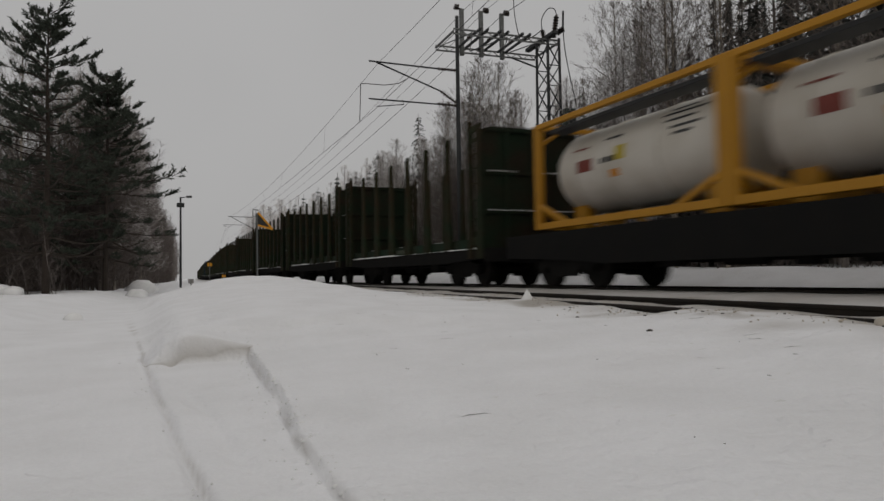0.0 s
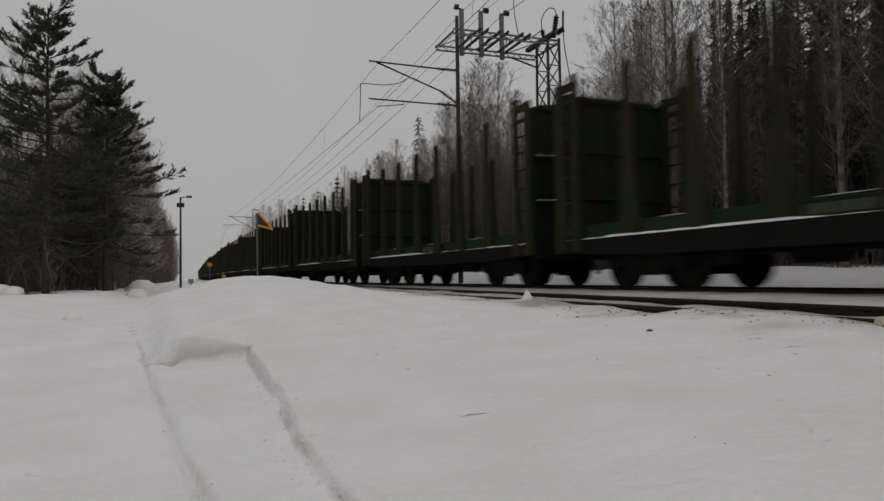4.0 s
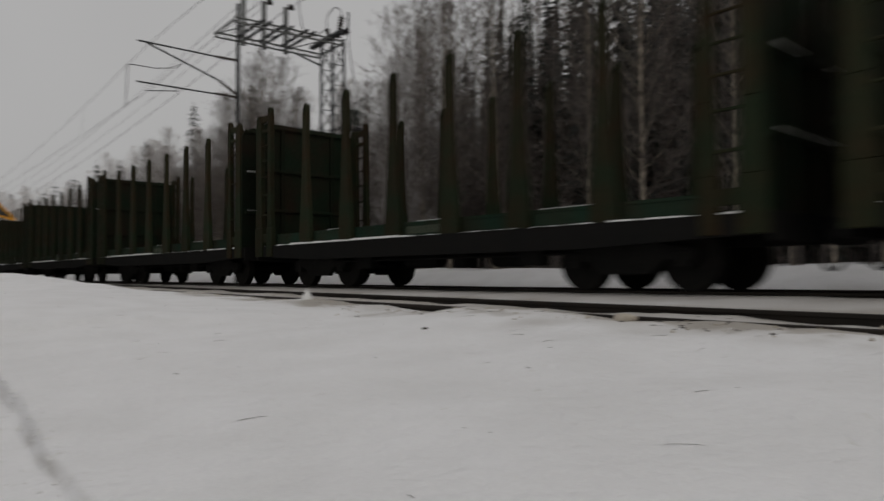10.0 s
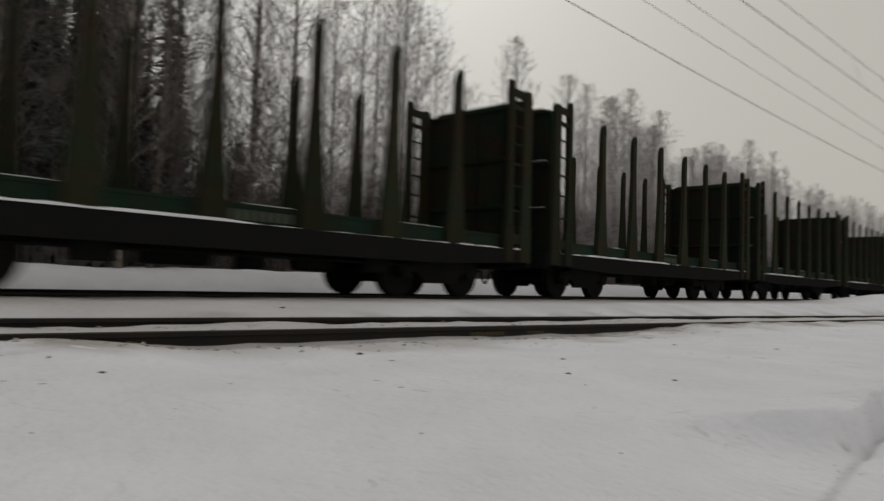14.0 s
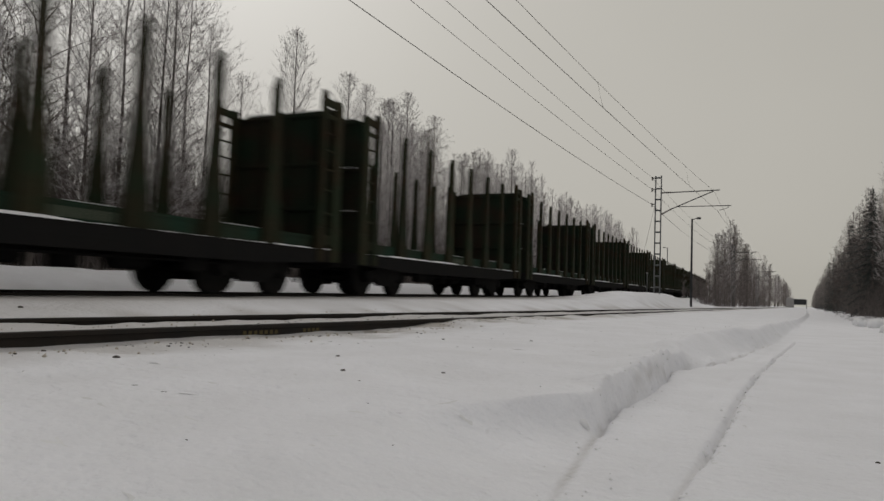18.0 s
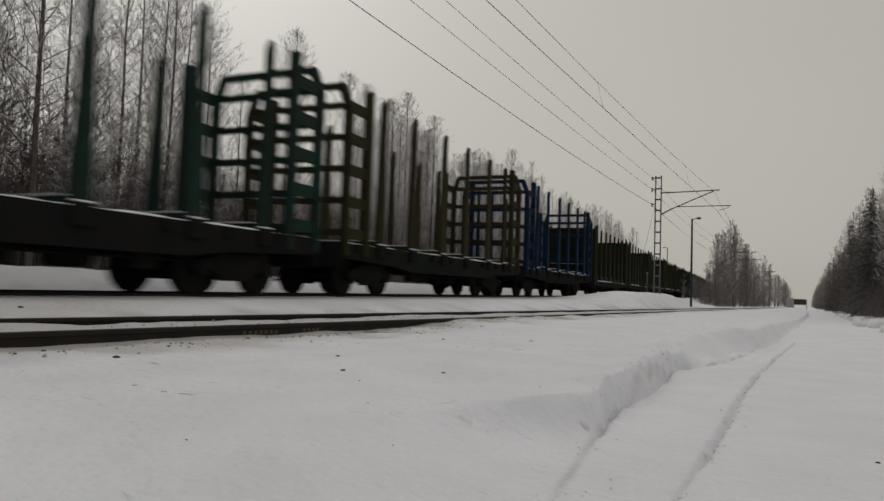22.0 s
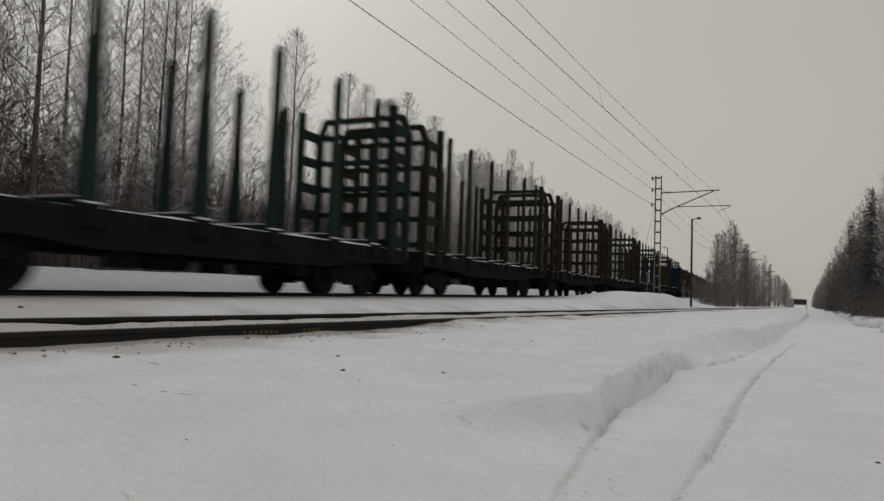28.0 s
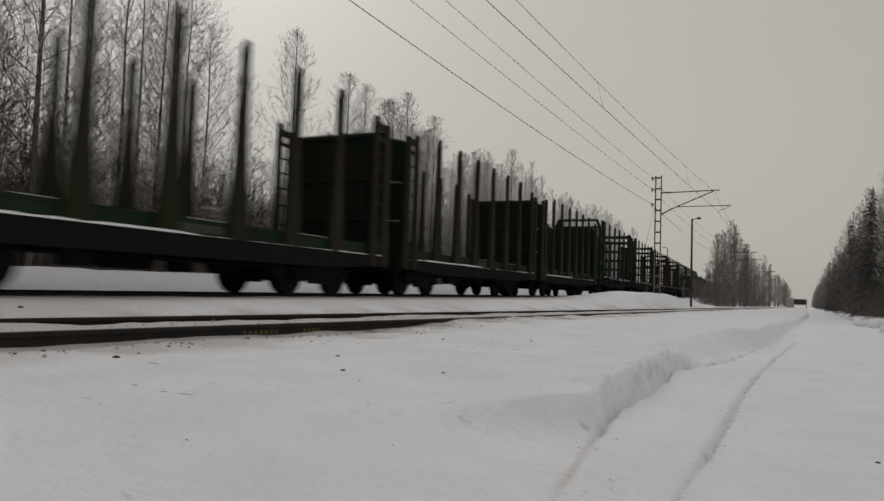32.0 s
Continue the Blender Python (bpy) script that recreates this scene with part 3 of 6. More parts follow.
def underframe(parent, half, sill_z0, deck, deep=0.0, overhang=0.56, sill=None, pivot=2.83):
    bm = bmesh.new()
    b = half - overhang
    for s in (-1, 1):
        x0, x1 = sorted((s * 1.36, s * 1.22))
        prof = [(-b, sill_z0 + 0.12), (-b, deck), (b, deck), (b, sill_z0 + 0.12), (b - 2.9, sill_z0), (b - 4.0, sill_z0 - deep), (-b + 4.0, sill_z0 - deep), (-b + 2.9, sill_z0)]
        p0 = [bm.verts.new((x0, y, z)) for y, z in prof]
        p1 = [bm.verts.new((x1, y, z)) for y, z in prof]
        bm.faces.new(p0)
        bm.faces.new(p1[::-1])
        for i in range(len(prof)):
            j = (i + 1) % len(prof)
            bm.faces.new((p0[j], p0[i], p1[i], p1[j]))
    bmesh.ops.recalc_face_normals(bm, faces=bm.faces)
    part("side_sill", bm, sill or BLACK, parent)
    bm = bmesh.new()
    box(bm, -0.2, 0.2, -b, b, 0.66, deck - 0.07)
    for y in np.linspace(-b + 0.1, b - 0.1, 9):
        box(bm, -1.22, 1.22, y - 0.06, y + 0.06, 0.80, deck - 0.07)
    part("centre_sill", bm, BLACK, parent)
    bm = bmesh.new()
    n = 26
    for i in range(n):
        y0 = -b + 2 * b * i / n
        box(bm, -1.21, 1.21, y0 + 0.008, y0 + 2 * b / n - 0.008, deck - 0.07, deck - 0.012)
    part("deck", bm, BLACK, parent, "dark worn plank deck")
    # brake gear below the middle
    for nm, ya, yb, r in (("brake_cylinder", -1.9, -1.2, 0.19), ("air_tank", 0.4, 1.4, 0.18)):
        bm = bmesh.new()
        tube(bm, (-0.6, ya, 0.60), (-0.6, yb, 0.60), r, sides=14)
        part(nm, bm, BLACK, parent)
    bm = bmesh.new()
    box(bm, -0.8, -0.4, -0.55, -0.15, 0.40, 0.80, 0.03)
    part("valve_box", bm, BLACK, parent)
    bm = bmesh.new()
    tube(bm, (-1.0, -3.6, 0.60), (-1.0, 3.6, 0.60), 0.022, sides=6)
    part("brake_rod", bm, BLACK, parent)
    for y in (-2.6, 2.3):
        bm = bmesh.new()
        box(bm, -1.08, -0.85, y - 0.28, y + 0.28, 0.42, 0.76, 0.03)
        part("tool_box", bm, BLACK, parent)
    for s in (-1, 1):
        coupler(parent, s, half)
        bogie(parent, s * (half - pivot))
        bm = bmesh.new()
        box(bm, -1.32, 1.32, s * b - 0.05, s * b + 0.05, 0.68, deck + 0.01, 0.01)
        part("end_beam", bm, BLACK, parent)


def end_wall(parent, s, half, h):
    """A plated bulkhead with ribs and snow lying on the ribs."""
    y = s * (half - 0.44)
    bm = bmesh.new()
    arc = [(1.36 - 0.34 * (1 - math.cos(a)), h - 0.34 * (1 - math.sin(a))) for a in np.linspace(0, math.pi / 2, 7)]
    top = [(-x, z) for x, z in arc] + arc[::-1]
    prof = [(-1.36, DECK - 0.02)] + top + [(1.36, DECK - 0.02)]
    a = [bm.verts.new((x, y - 0.03, z)) for x, z in prof]
    b = [bm.verts.new((x, y + 0.03, z)) for x, z in prof]
    bm.faces.new(a)
    bm.faces.new(b[::-1])
    for i in range(len(prof)):
        j = (i + 1) % len(prof)
        bm.faces.new((a[j], a[i], b[i], b[j]))
    bmesh.ops.recalc_face_normals(bm, faces=bm.faces)
    wall = part("end_wall", bm, GREEN, parent, "dark green plated end bulkhead")
    for k, f in enumerate((0.30, 0.62, 0.97)):
        z = DECK + (h - DECK) * f - 0.06
        bm = bmesh.new()
        for d in (-1, 1):
            box(bm, -1.30, 1.30, y + d * 0.03 if d > 0 else y - 0.10, y + 0.10 if d > 0 else y - 0.03, z, z + 0.09, 0.01)
        part("rib", bm, GREEN, wall)
        if k < 2:
            for xa, xb in ((-1.25, -0.42), (0.3, 1.22)) if k else ((-1.24, 1.2),):
                bm = bmesh.new()
                box(bm, xa, xb, y + 0.045 if s > 0 else y - 0.095, y + 0.095 if s > 0 else y - 0.045, z + 0.09, z + 0.104, 0.004)
                part("snow_cap", bm, SNOW_CAP, wall, "line of snow lying on the rib")
    for x in (-0.7, 0.0, 0.7):
        bm = bmesh.new()
        box(bm, x - 0.05, x + 0.05, y - 0.09, y - 0.03, DECK, h - 0.08)
        box(bm, x - 0.05, x + 0.05, y + 0.03, y + 0.09, DECK, h - 0.08)
        part("upright_rib", bm, GREEN, wall)


def corner_frame(parent, sx, s, half, h, mat):
    """Two tapering corner uprights tied by open rungs, like a ladder, beside the bulkhead."""
    y0, y1 = s * (half - 0.63), s * (half - 1.2)
    x = sx * 1.34
    fr = None
    for y, hh, wd in ((y0, h - 0.14, 0.14), (y1, h, 0.085)):
        bm = bmesh.new()
        box(bm, x - 0.055, x + 0.055, y - wd - 0.06, y + wd + 0.06, DECK - 0.28, DECK + 0.5, 0.012)
        box(bm, x - 0.052, x + 0.052, y - wd - 0.035, y + wd + 0.035, DECK + 0.5, DECK + 1.5, 0.012, (1, wd / (wd + 0.035)))
        box(bm, x - 0.052, x + 0.052, y - wd, y + wd, DECK + 1.5, hh - 0.2, 0.012)
        box(bm, x - 0.05, x + 0.05, y - wd, y + wd, hh - 0.2, hh, 0.012, (1, 0.7))
        fr = part("corner_frame", bm, mat, parent)
    lo, hi = min(y0, y1) + 0.07, max(y0, y1) - 0.07
    for k, tall in ((0.03, 0.22), (0.22, 0.05), (0.37, 0.04), (0.50, 0.04), (0.62, 0.035), (0.73, 0.035), (0.83, 0.10), (0.905, 0.18)):
        z = DECK + (h - DECK) * k
        bm = bmesh.new()
        box(bm, x - 0.03, x + 0.03, lo, hi, z, z + tall, 0.01)
        part("rung", bm, mat, fr)


# couplings between the wagons: metres along the train from y = 0 at the start
COUPLINGS = [17.3, 31.58, 46.29, 61.02, 75.55, 90.08, 104.69, 119.15, 133.6, 148.05, 162.47, 176.87, 191.45, 205.98, 221.3, 236.5, 251.8, 267.06, 282.33, 297.53, 312.95, 327.5, 341.97,
             356.5, 371.05, 385.6, 400.15, 414.7, 429.25, 443.8]


def travel(t):
    """Metres that the slowing train has rolled by t seconds."""
    return 11.666 * t - 0.0148 * t * t


def walled_wagon(length, stake_h):
    """A dark timber flat with bulkheads, six stakes a side and low side boards."""
    half = length / 2
    w = root("timber_wagon", Matrix(), "dark green timber flat wagon with plated bulkheads and empty stakes", "railway wagon", "wagons of the timber train")
    underframe(w, half, 0.66, DECK, 0.0, 0.4)
    for s in (-1, 1):
        end_wall(w, s, half, DECK + 3.42)
        for sx in (-1, 1):
            corner_frame(w, sx, s, half, DECK + 3.66, STAKE)
    inner = half - 1.17
    ys = [-inner + 2 * inner * i / 7 for i in range(1, 7)]
    me = stake_mesh(stake_h + 0.3, 0.50, 0.18)
    me.materials.append(STAKE)
    for sx in (-1, 1):
        for y in ys:
            ob = new("stake", me)
            ob.parent, ob.location = w, (sx * 1.30, y, DECK - 0.3)
        snow_strip(w, sx * 1.29, -half + 0.46, half - 0.46, DECK - 0.004, 0.17, 3 + sx)
        stops = [-inner] + ys + [inner]
        for i, (a, b) in enumerate(zip(stops, stops[1:])):
            bm = bmesh.new()
            box(bm, sx * 1.20 - 0.03, sx * 1.20 + 0.03, a + 0.17, b - 0.15, DECK - 0.01, DECK + 0.28, 0.01)
            box(bm, sx * 1.20 - 0.045, sx * 1.20 + 0.045, a + 0.17, b - 0.15, DECK + 0.25, DECK + 0.30)
            bd = part("side_board", bm, BOARD, w, "low faded green side board")
            if i % 2:
                bm = bmesh.new()
                box(bm, sx * 1.20 - 0.03, sx * 1.20 + 0.03, a + 0.3, b - 0.3 - 0.1 * i, DECK + 0.30, DECK + 0.311, 0.004)
                part("snow_cap", bm, SNOW_CAP, bd, "thin line of snow on the board")
            if i == 3:
                for q in range(8):
                    yy = (a + b) / 2 - 0.55 + q * 0.14
                    bm = bmesh.new()
                    box(bm, sx * 1.234 - 0.003, sx * 1.234 + 0.003, yy, yy + 0.085, DECK + 0.06, DECK + 0.21)
                    part("number_bar", bm, PALE, bd, "pale faded number bar")
    return w


def end_frame(parent, s, half, h, deck, mat):
    """An open welded end: two posts, a cross bar on top and four rails."""
    y = s * (half - 0.62)
    bm = bmesh.new()
    for x in (-1, 1):
        tube(bm, (x * 1.34, y, deck - 0.3), (x * 1.34, y, h - 0.55), 0.12, sides=4)
        tube(bm, (x * 1.34, y, h - 0.55), (x * 1.16, y, h), 0.11, sides=4)
    beam(bm, (-1.19, y, h), (1.19, y, h), 0.15)
    fr = part("end_frame", bm, mat, parent, "open welded end frame")
    for i in range(5):
        z = deck + 0.18 + i * (h - deck - 0.75) / 4
        bm = bmesh.new()
        box(bm, -1.30, 1.30, y - 0.045, y + 0.045, z, z + 0.16, 0.012)
        part("cross_rail", bm, mat, fr)
    for sx in (-1, 1):
        bm = bmesh.new()
        y1 = s * (half - 1.6)
        x = sx * 1.34
        tube(bm, (x, y1, deck - 0.3), (x, y1, h + 0.08), 0.12, sides=4)
        for i in range(5):
            z = deck + 0.10 + i * (h - deck - 0.75) / 4
            box(bm, x - 0.03, x + 0.03, min(y, y1), max(y, y1), z, z + 0.27)
        part("side_rack", bm, mat, fr)


def open_wagon(length, mat, colour):
    """A timber flat with open end frames and bare bolsters."""
    half, deck = length / 2, 1.28
    w = root("timber_wagon", Matrix(), colour + " timber flat wagon with open end frames and empty stakes", "railway wagon", "wagons of the timber train")
    underframe(w, half, 0.80, deck, 0.12, 0.5, SOLE if mat is OLIVE else None, 2.67)
    for s in (-1, 1):
        end_frame(w, s, half, 5.15, deck, mat)
    inner = half - 1.3
    me = stake_mesh(5.2 - deck + 0.3, 0.38, 0.19)
    me.materials.append(mat)
    ys = [-inner * 0.82, -inner * 0.52, -inner * 0.16, inner * 0.16, inner * 0.52, inner * 0.82]
    for sx in (-1, 1):
        for y in ys:
            ob = new("stake", me)
            ob.parent, ob.location = w, (sx * 1.32, y, deck - 0.3)
    for y in ys:
        bm = bmesh.new()
        box(bm, -1.30, 1.30, y - 0.13, y + 0.13, deck - 0.01, deck + 0.16, 0.02)
        b = part("bolster", bm, mat, w)
        bm = bmesh.new()
        box(bm, -1.28, 1.28, y - 0.10, y + 0.10, deck + 0.16, deck + 0.185, 0.01)
        part("snow_cap", bm, SNOW_CAP, b, "thin snow on the bolster")
        for sx in (-1, 1):
            bm = bmesh.new()
            box(bm, sx * 1.39 - 0.06, sx * 1.39 + 0.06, y - 0.19, y + 0.19, deck - 0.30, deck + 0.05, 0.02)
            pk = part("stake_pocket", bm, BLACK, b)
            bm = bmesh.new()
            box(bm, sx * 1.395 - 0.045, sx * 1.395 + 0.045, y - 0.17, y + 0.17, deck + 0.05, deck + 0.085, 0.012)
            part("snow_cap", bm, SNOW_CAP, pk, "small cap of snow on the pocket")
    for sx in (-1, 1):
        for i in range(9):
            y = -half + 1.6 + (length - 3.2) * i / 8 + 0.35
            bm = bmesh.new()
            box(bm, sx * 1.40 - 0.04, sx * 1.40 + 0.04, y - 0.09, y + 0.09, deck - 0.22, deck - 0.02, 0.01)
            part("lashing_bracket", bm, BLACK, w)
        snow_strip(w, sx * 1.30, -half + 0.6, half - 0.6, deck - 0.004, 0.10, 11 + sx)
    return w


def widen(w, k):
    """Broadens a wagon's body over its running gear."""
    seen = set()
    todo = [c for c in w.children if c.name.split(".")[0] not in ("bogie", "coupler", "brake_hose", "brake_cylinder", "air_tank", "valve_box")]
    while todo:
        ob = todo.pop()
        todo += list(ob.children)
        ob.location.x *= k
        if ob.data and ob.name.split(".")[0] != "stake" and ob.data.name not in seen:
            seen.add(ob.data.name)
            for v in ob.data.vertices:
                v.co.x *= k


def tank_container(parent, y0, y1):
    """A 20-foot tank container: yellow frame round a white tank."""
    fr = new("tank_container")
    fr.parent = parent
    z0, z1 = 1.40, 4.00
    for x in (-1.2, 1.2):
        for za, zb in ((z0, z0 + 0.16), (z1 - 0.12, z1)):
            bm = bmesh.new()
            box(bm, x - 0.07, x + 0.07, y0 + 0.2, y1 - 0.2, za, zb, 0.01)
            part("long_rail", bm, YELLOW, fr)
    for x in (-1.2, 1.2):
        for y in (y0, y1):
            bm = bmesh.new()
            yy = y + (0.1 if y == y0 else -0.1)
            box(bm, x - 0.09, x + 0.09, yy - 0.1, yy + 0.1, z0, z1, 0.015)
            part("corner_post", bm, YELLOW, fr)
            d = 1 if y == y0 else -1
            for q0, q1, wd in (((x, yy, z0 + 0.62), (x, yy + d * 1.15, z0 + 0.12), 0.10), ((x * 0.96, yy, z1 - 0.5), (x * 0.4, yy, z1 - 0.06), 0.08), ((x * 0.96, yy, z0 + 0.5), (x * 0.4, yy, z0 + 0.06), 0.08)):
                bm = bmesh.new()
                beam(bm, q0, q1, wd)
                part("brace", bm, YELLOW, fr)
    for y in (y0 + 0.1, y1 - 0.1):
        for za in (z0, z1 - 0.13):
            bm = bmesh.new()
            box(bm, -1.11, 1.11, y - 0.07, y + 0.07, za, za + 0.13, 0.01)
            part("end_rail", bm, YELLOW, fr)
    zc, r = z0 + 1.36, 0.99
    bm = bmesh.new()
    rings = []
    for y, k in ((y0 + 0.22, 0.05), (y0 + 0.26, 0.42), (y0 + 0.36, 0.74), (y0 + 0.50, 0.91), (y0 + 0.68, 1.0), (y1 - 0.68, 1.0), (y1 - 0.50, 0.91), (y1 - 0.36, 0.74), (y1 - 0.26, 0.42), (y1 - 0.22, 0.05)):
        rings.append([bm.verts.new((math.cos(a) * r * k, y, zc + math.sin(a) * r * k)) for a in np.linspace(0, 2 * math.pi, 41)[:-1]])
    for a, b in zip(rings, rings[1:]):
        for i in range(40):
            j = (i + 1) % 40
            bm.faces.new((a[i], a[j], b[j], b[i]))
    bm.faces.new(rings[0][::-1])
    bm.faces.new(rings[-1])
    bmesh.ops.recalc_face_normals(bm, faces=bm.faces)
    tank = part("tank", bm, TANKWHITE, fr, "stained white cylindrical tank", True)
    for y in (y0 + 2.0, (y0 + y1) / 2 + 0.6, y1 - 1.3):
        bm = bmesh.new()
        last = None
        for a in np.linspace(0, 2 * math.pi, 41):
            q = (math.cos(a) * (r + 0.008), y, zc + math.sin(a) * (r + 0.008))
            if last:
                beam(bm, last, q, 0.03)
            last = q
        part("band", bm, TANKWHITE, tank)
    bm = bmesh.new()
    box(bm, -1.02, -0.55, y0 + 0.25, y1 - 0.25, z1 - 0.24, z1 - 0.15, 0.01)
    part("walkway", bm, DARKSTEEL, fr)
    for s in (-1, 1):
        for y in (y0 + 0.9, y1 - 0.9):
            bm = bmesh.new()
            box(bm, s * 0.45 - 0.1, s * 0.45 + 0.1, y - 0.25, y + 0.25, z0, zc - 0.70)
            part("saddle", bm, YELLOW, fr)

    def plate(ya, yb, a0, a1, mat, label, name="label_plate"):
        bm = bmesh.new()
        vs = []
        for a in np.linspace(a0, a1, 5):
            c, sn = -math.cos(radians(a)) * (r + 0.006), math.sin(radians(a)) * (r + 0.006)
            vs.append((bm.verts.new((c, ya, zc + sn)), bm.verts.new((c, yb, zc + sn))))
        for p, q in zip(vs, vs[1:]):
            bm.faces.new((p[0], p[1], q[1], q[0]))
        part(name, bm, mat, tank, label)
    m0 = y1
    plate(m0 - 1.75, m0 - 1.15, 23, 26, L_RED, "faint red lettering bars")
    plate(m0 - 1.95, m0 - 1.40, -8, 8, L_RED, "red diamond hazard plate")
    plate(m0 - 2.9, m0 - 2.3, 28, 32, L_BLACK, "black lettering bars")
    plate(m0 - 2.75, m0 - 2.25, -2, 5, L_BLACK, "black and white hazard plate")
    plate(m0 - 3.1, m0 - 2.75, -2, 16, L_YELLOW, "yellow hazard plate")
    plate(m0 - 2.85, m0 - 2.55, -22, -12, L_ORANGE, "small orange plate")
    for a, ya, yb in ((46, 4.9, 4.2), (38, 5.2, 4.0), (28, 5.0, 4.2), (18, 5.2, 4.4), (10, 5.0, 4.5)):
        plate(m0 - ya, m0 - yb, a, a + 3.5, L_BLACK, "black lettering bars")
    return fr


L_RED = material("label_red", (0.16, 0.03, 0.02), 0.5, vary=0.1)
L_BLACK = material("label_black", (0.04, 0.04, 0.04), 0.5, vary=0.1)
L_YELLOW = material("label_yellow", (0.40, 0.31, 0.03), 0.5, vary=0.1)
L_ORANGE = material("label_orange", (0.5, 0.2, 0.02), 0.5, vary=0.1)


def container_wagon(length):
    half = length / 2
    w = root("container_wagon", Matrix(), "black container flat carrying two white tanks in yellow frames", "railway wagon", "wagons of the timber train")
    underframe(w, half, 0.62, 1.30, 0.10)
    tank_container(w, half - 1.9 - 6.06, half - 1.9)
    tank_container(w, half - 1.9 - 12.16, half - 1.9 - 6.10)
    return w


TRAIN = []     # (wagon, distance of its centre from y = 0 at the start)


def build_train():
    base = COUPLINGS[0]
    t = container_wagon(17.2)
    TRAIN.append((t, base - 8.6))
    kinds = {13: (BLUE, "blue"), 14: (OLIVE, "olive green"), 15: (TEAL, "teal green"), 16: (KHAKI, "brownish khaki"), 17: (BROWN, "rust-brown"), 18: (MIDGREEN, "dark green"), 19: (TEAL, "teal green")}
    short = tall = None
    for i in range(len(COUPLINGS) - 1):
        a, b = COUPLINGS[i], COUPLINGS[i + 1]
        if i in kinds:
            w = open_wagon(b - a, *kinds[i])
            widen(w, 1.12)
        elif i < 13:
            if short is None:
                w = short = walled_wagon(14.5, 3.46)
                widen(w, 1.15)
            else:
                w = copy_thing(short, Matrix())
        elif tall is None:
            w = tall = walled_wagon(14.5, 3.9)
            widen(w, 1.15)
        else:
            w = copy_thing(tall, Matrix())
        TRAIN.append((w, (a + b) / 2))


def wagon_pose(y):
    """The pose of a wagon whose middle is at y, with its bogies on the track."""
    a, b = y - 4.6, y + 4.6
    pa, pb = Vector((train_x(a), a, train_z(a))), Vector((train_x(b), b, train_z(b)))
    d = pb - pa
    m = (pa + pb) / 2
    return pose(m.x, m.y, m.z, math.degrees(math.atan2(d.z, d.y)), 0, math.degrees(math.atan2(-d.x, d.y)))


build_train()

# ---- masts, wires, lamps, signs ----


def lattice_mast(x, y, h, arm_x, zs, label):
    """A catenary mast of two channels and battens, with a tubular cantilever and wire insulators."""
    z0 = land_z(x, y)
    m = root("catenary_mast", pose(x, y, z0), label, "catenary mast", "catenary masts along the near track")
    h = h - z0
    bm = bmesh.new()
    for s in (-1, 1):
        box(bm, s * 0.19 - 0.035, s * 0.19 + 0.035, -0.06, 0.06, -0.3, h, taper=None)
    n = 11
    for i in range(n):
        z = 0.45 + (h - 0.6) * i / (n - 1)
        box(bm, -0.155, 0.155, -0.05, 0.05, z - 0.05, z + 0.05)
    part("mast_frame", bm, GALV, m)
    cantilever(m, -0.22, arm_x - x, zs[0] - z0, zs[1] - z0)
    for k in (h - 0.15, h - 0.95, h - 2.0):
        bm = bmesh.new()
        beam(bm, (0.2, 0, k), (0.42, 0, k), 0.06)
        for j in range(4):
            tube(bm, (0.42, 0, k - 0.16 + j * 0.07), (0.42, 0, k - 0.12 + j * 0.07), 0.055, sides=10)
        part("wire_insulator", bm, PORCELAIN, m)
    return m


def rod_insulator(bm, a, b):
    a, b = Vector(a), Vector(b)
    for i in range(6):
        p = a.lerp(b, i / 6 + 0.02)
        q = a.lerp(b, i / 6 + 0.10)
        tube(bm, p, q, 0.075, 0.05, sides=10)
    tube(bm, a, b, 0.035, sides=8)


def cantilever(parent, x0, x1, z_top, z_wire):
    """Top tube, stay, lower registration tube and steady arm; x1 is the contact wire's place."""
    s = -1 if x1 < x0 else 1
    reach = abs(x1 - x0)
    zt, zb = z_top + 0.75, z_top - 0.75
    bm = bmesh.new()
    tube(bm, (x0 + s * 0.75, 0, zt), (x1 + s * 0.05, 0, zt + 0.06), 0.035, sides=8)
    c = part("top_tube", bm, DARKSTEEL, parent)
    bm = bmesh.new()
    rod_insulator(bm, (x0, 0, zt), (x0 + s * 0.8, 0, zt))
    part("insulator", bm, PORCELAIN, c)
    bm = bmesh.new()
    tube(bm, (x0 + s * 0.62, 0, zb + 0.33), (x1 - s * 0.35, 0, zt), 0.035, sides=8)
    st = part("stay_tube", bm, DARKSTEEL, parent)
    bm = bmesh.new()
    rod_insulator(bm, (x0, 0, zb), (x0 + s * 0.66, 0, zb + 0.35))
    part("insulator", bm, PORCELAIN, st)
    bm = bmesh.new()
    zr = z_wire + 0.32
    k = (zr - (zb + 0.33)) / (zt - zb - 0.33)
    xa = x0 + s * 0.62 + (x1 - s * 0.35 - x0 - s * 0.62) * k
    tube(bm, (xa, 0, zr), (x1 + s * 0.75, 0, zr), 0.028, sides=8)
    part("registration_tube", bm, DARKSTEEL, parent)
    bm = bmesh.new()
    tube(bm, (x1 + s * 0.6, 0, zr), (x1 + s * 0.55, 0, zr - 0.14), 0.018, sides=6)
    tube(bm, (x1 + s * 0.58, 0, zr - 0.14), (x1, 0, z_wire), 0.018, sides=6)
    part("steady_arm", bm, DARKSTEEL, parent)


lattice_mast(8.94, -49.2, 9.1, 5.0, (7.15, 6.58), "galvanised batten mast holding a cantilever over the near track")
lattice_mast(8.9, -107.0, 8.9, 5.9, (7.05, 6.5), "galvanised batten mast among far trees")
lattice_mast(8.9, -168.0, 8.9, 5.3, (7.05, 6.5), "galvanised batten mast far along the track")


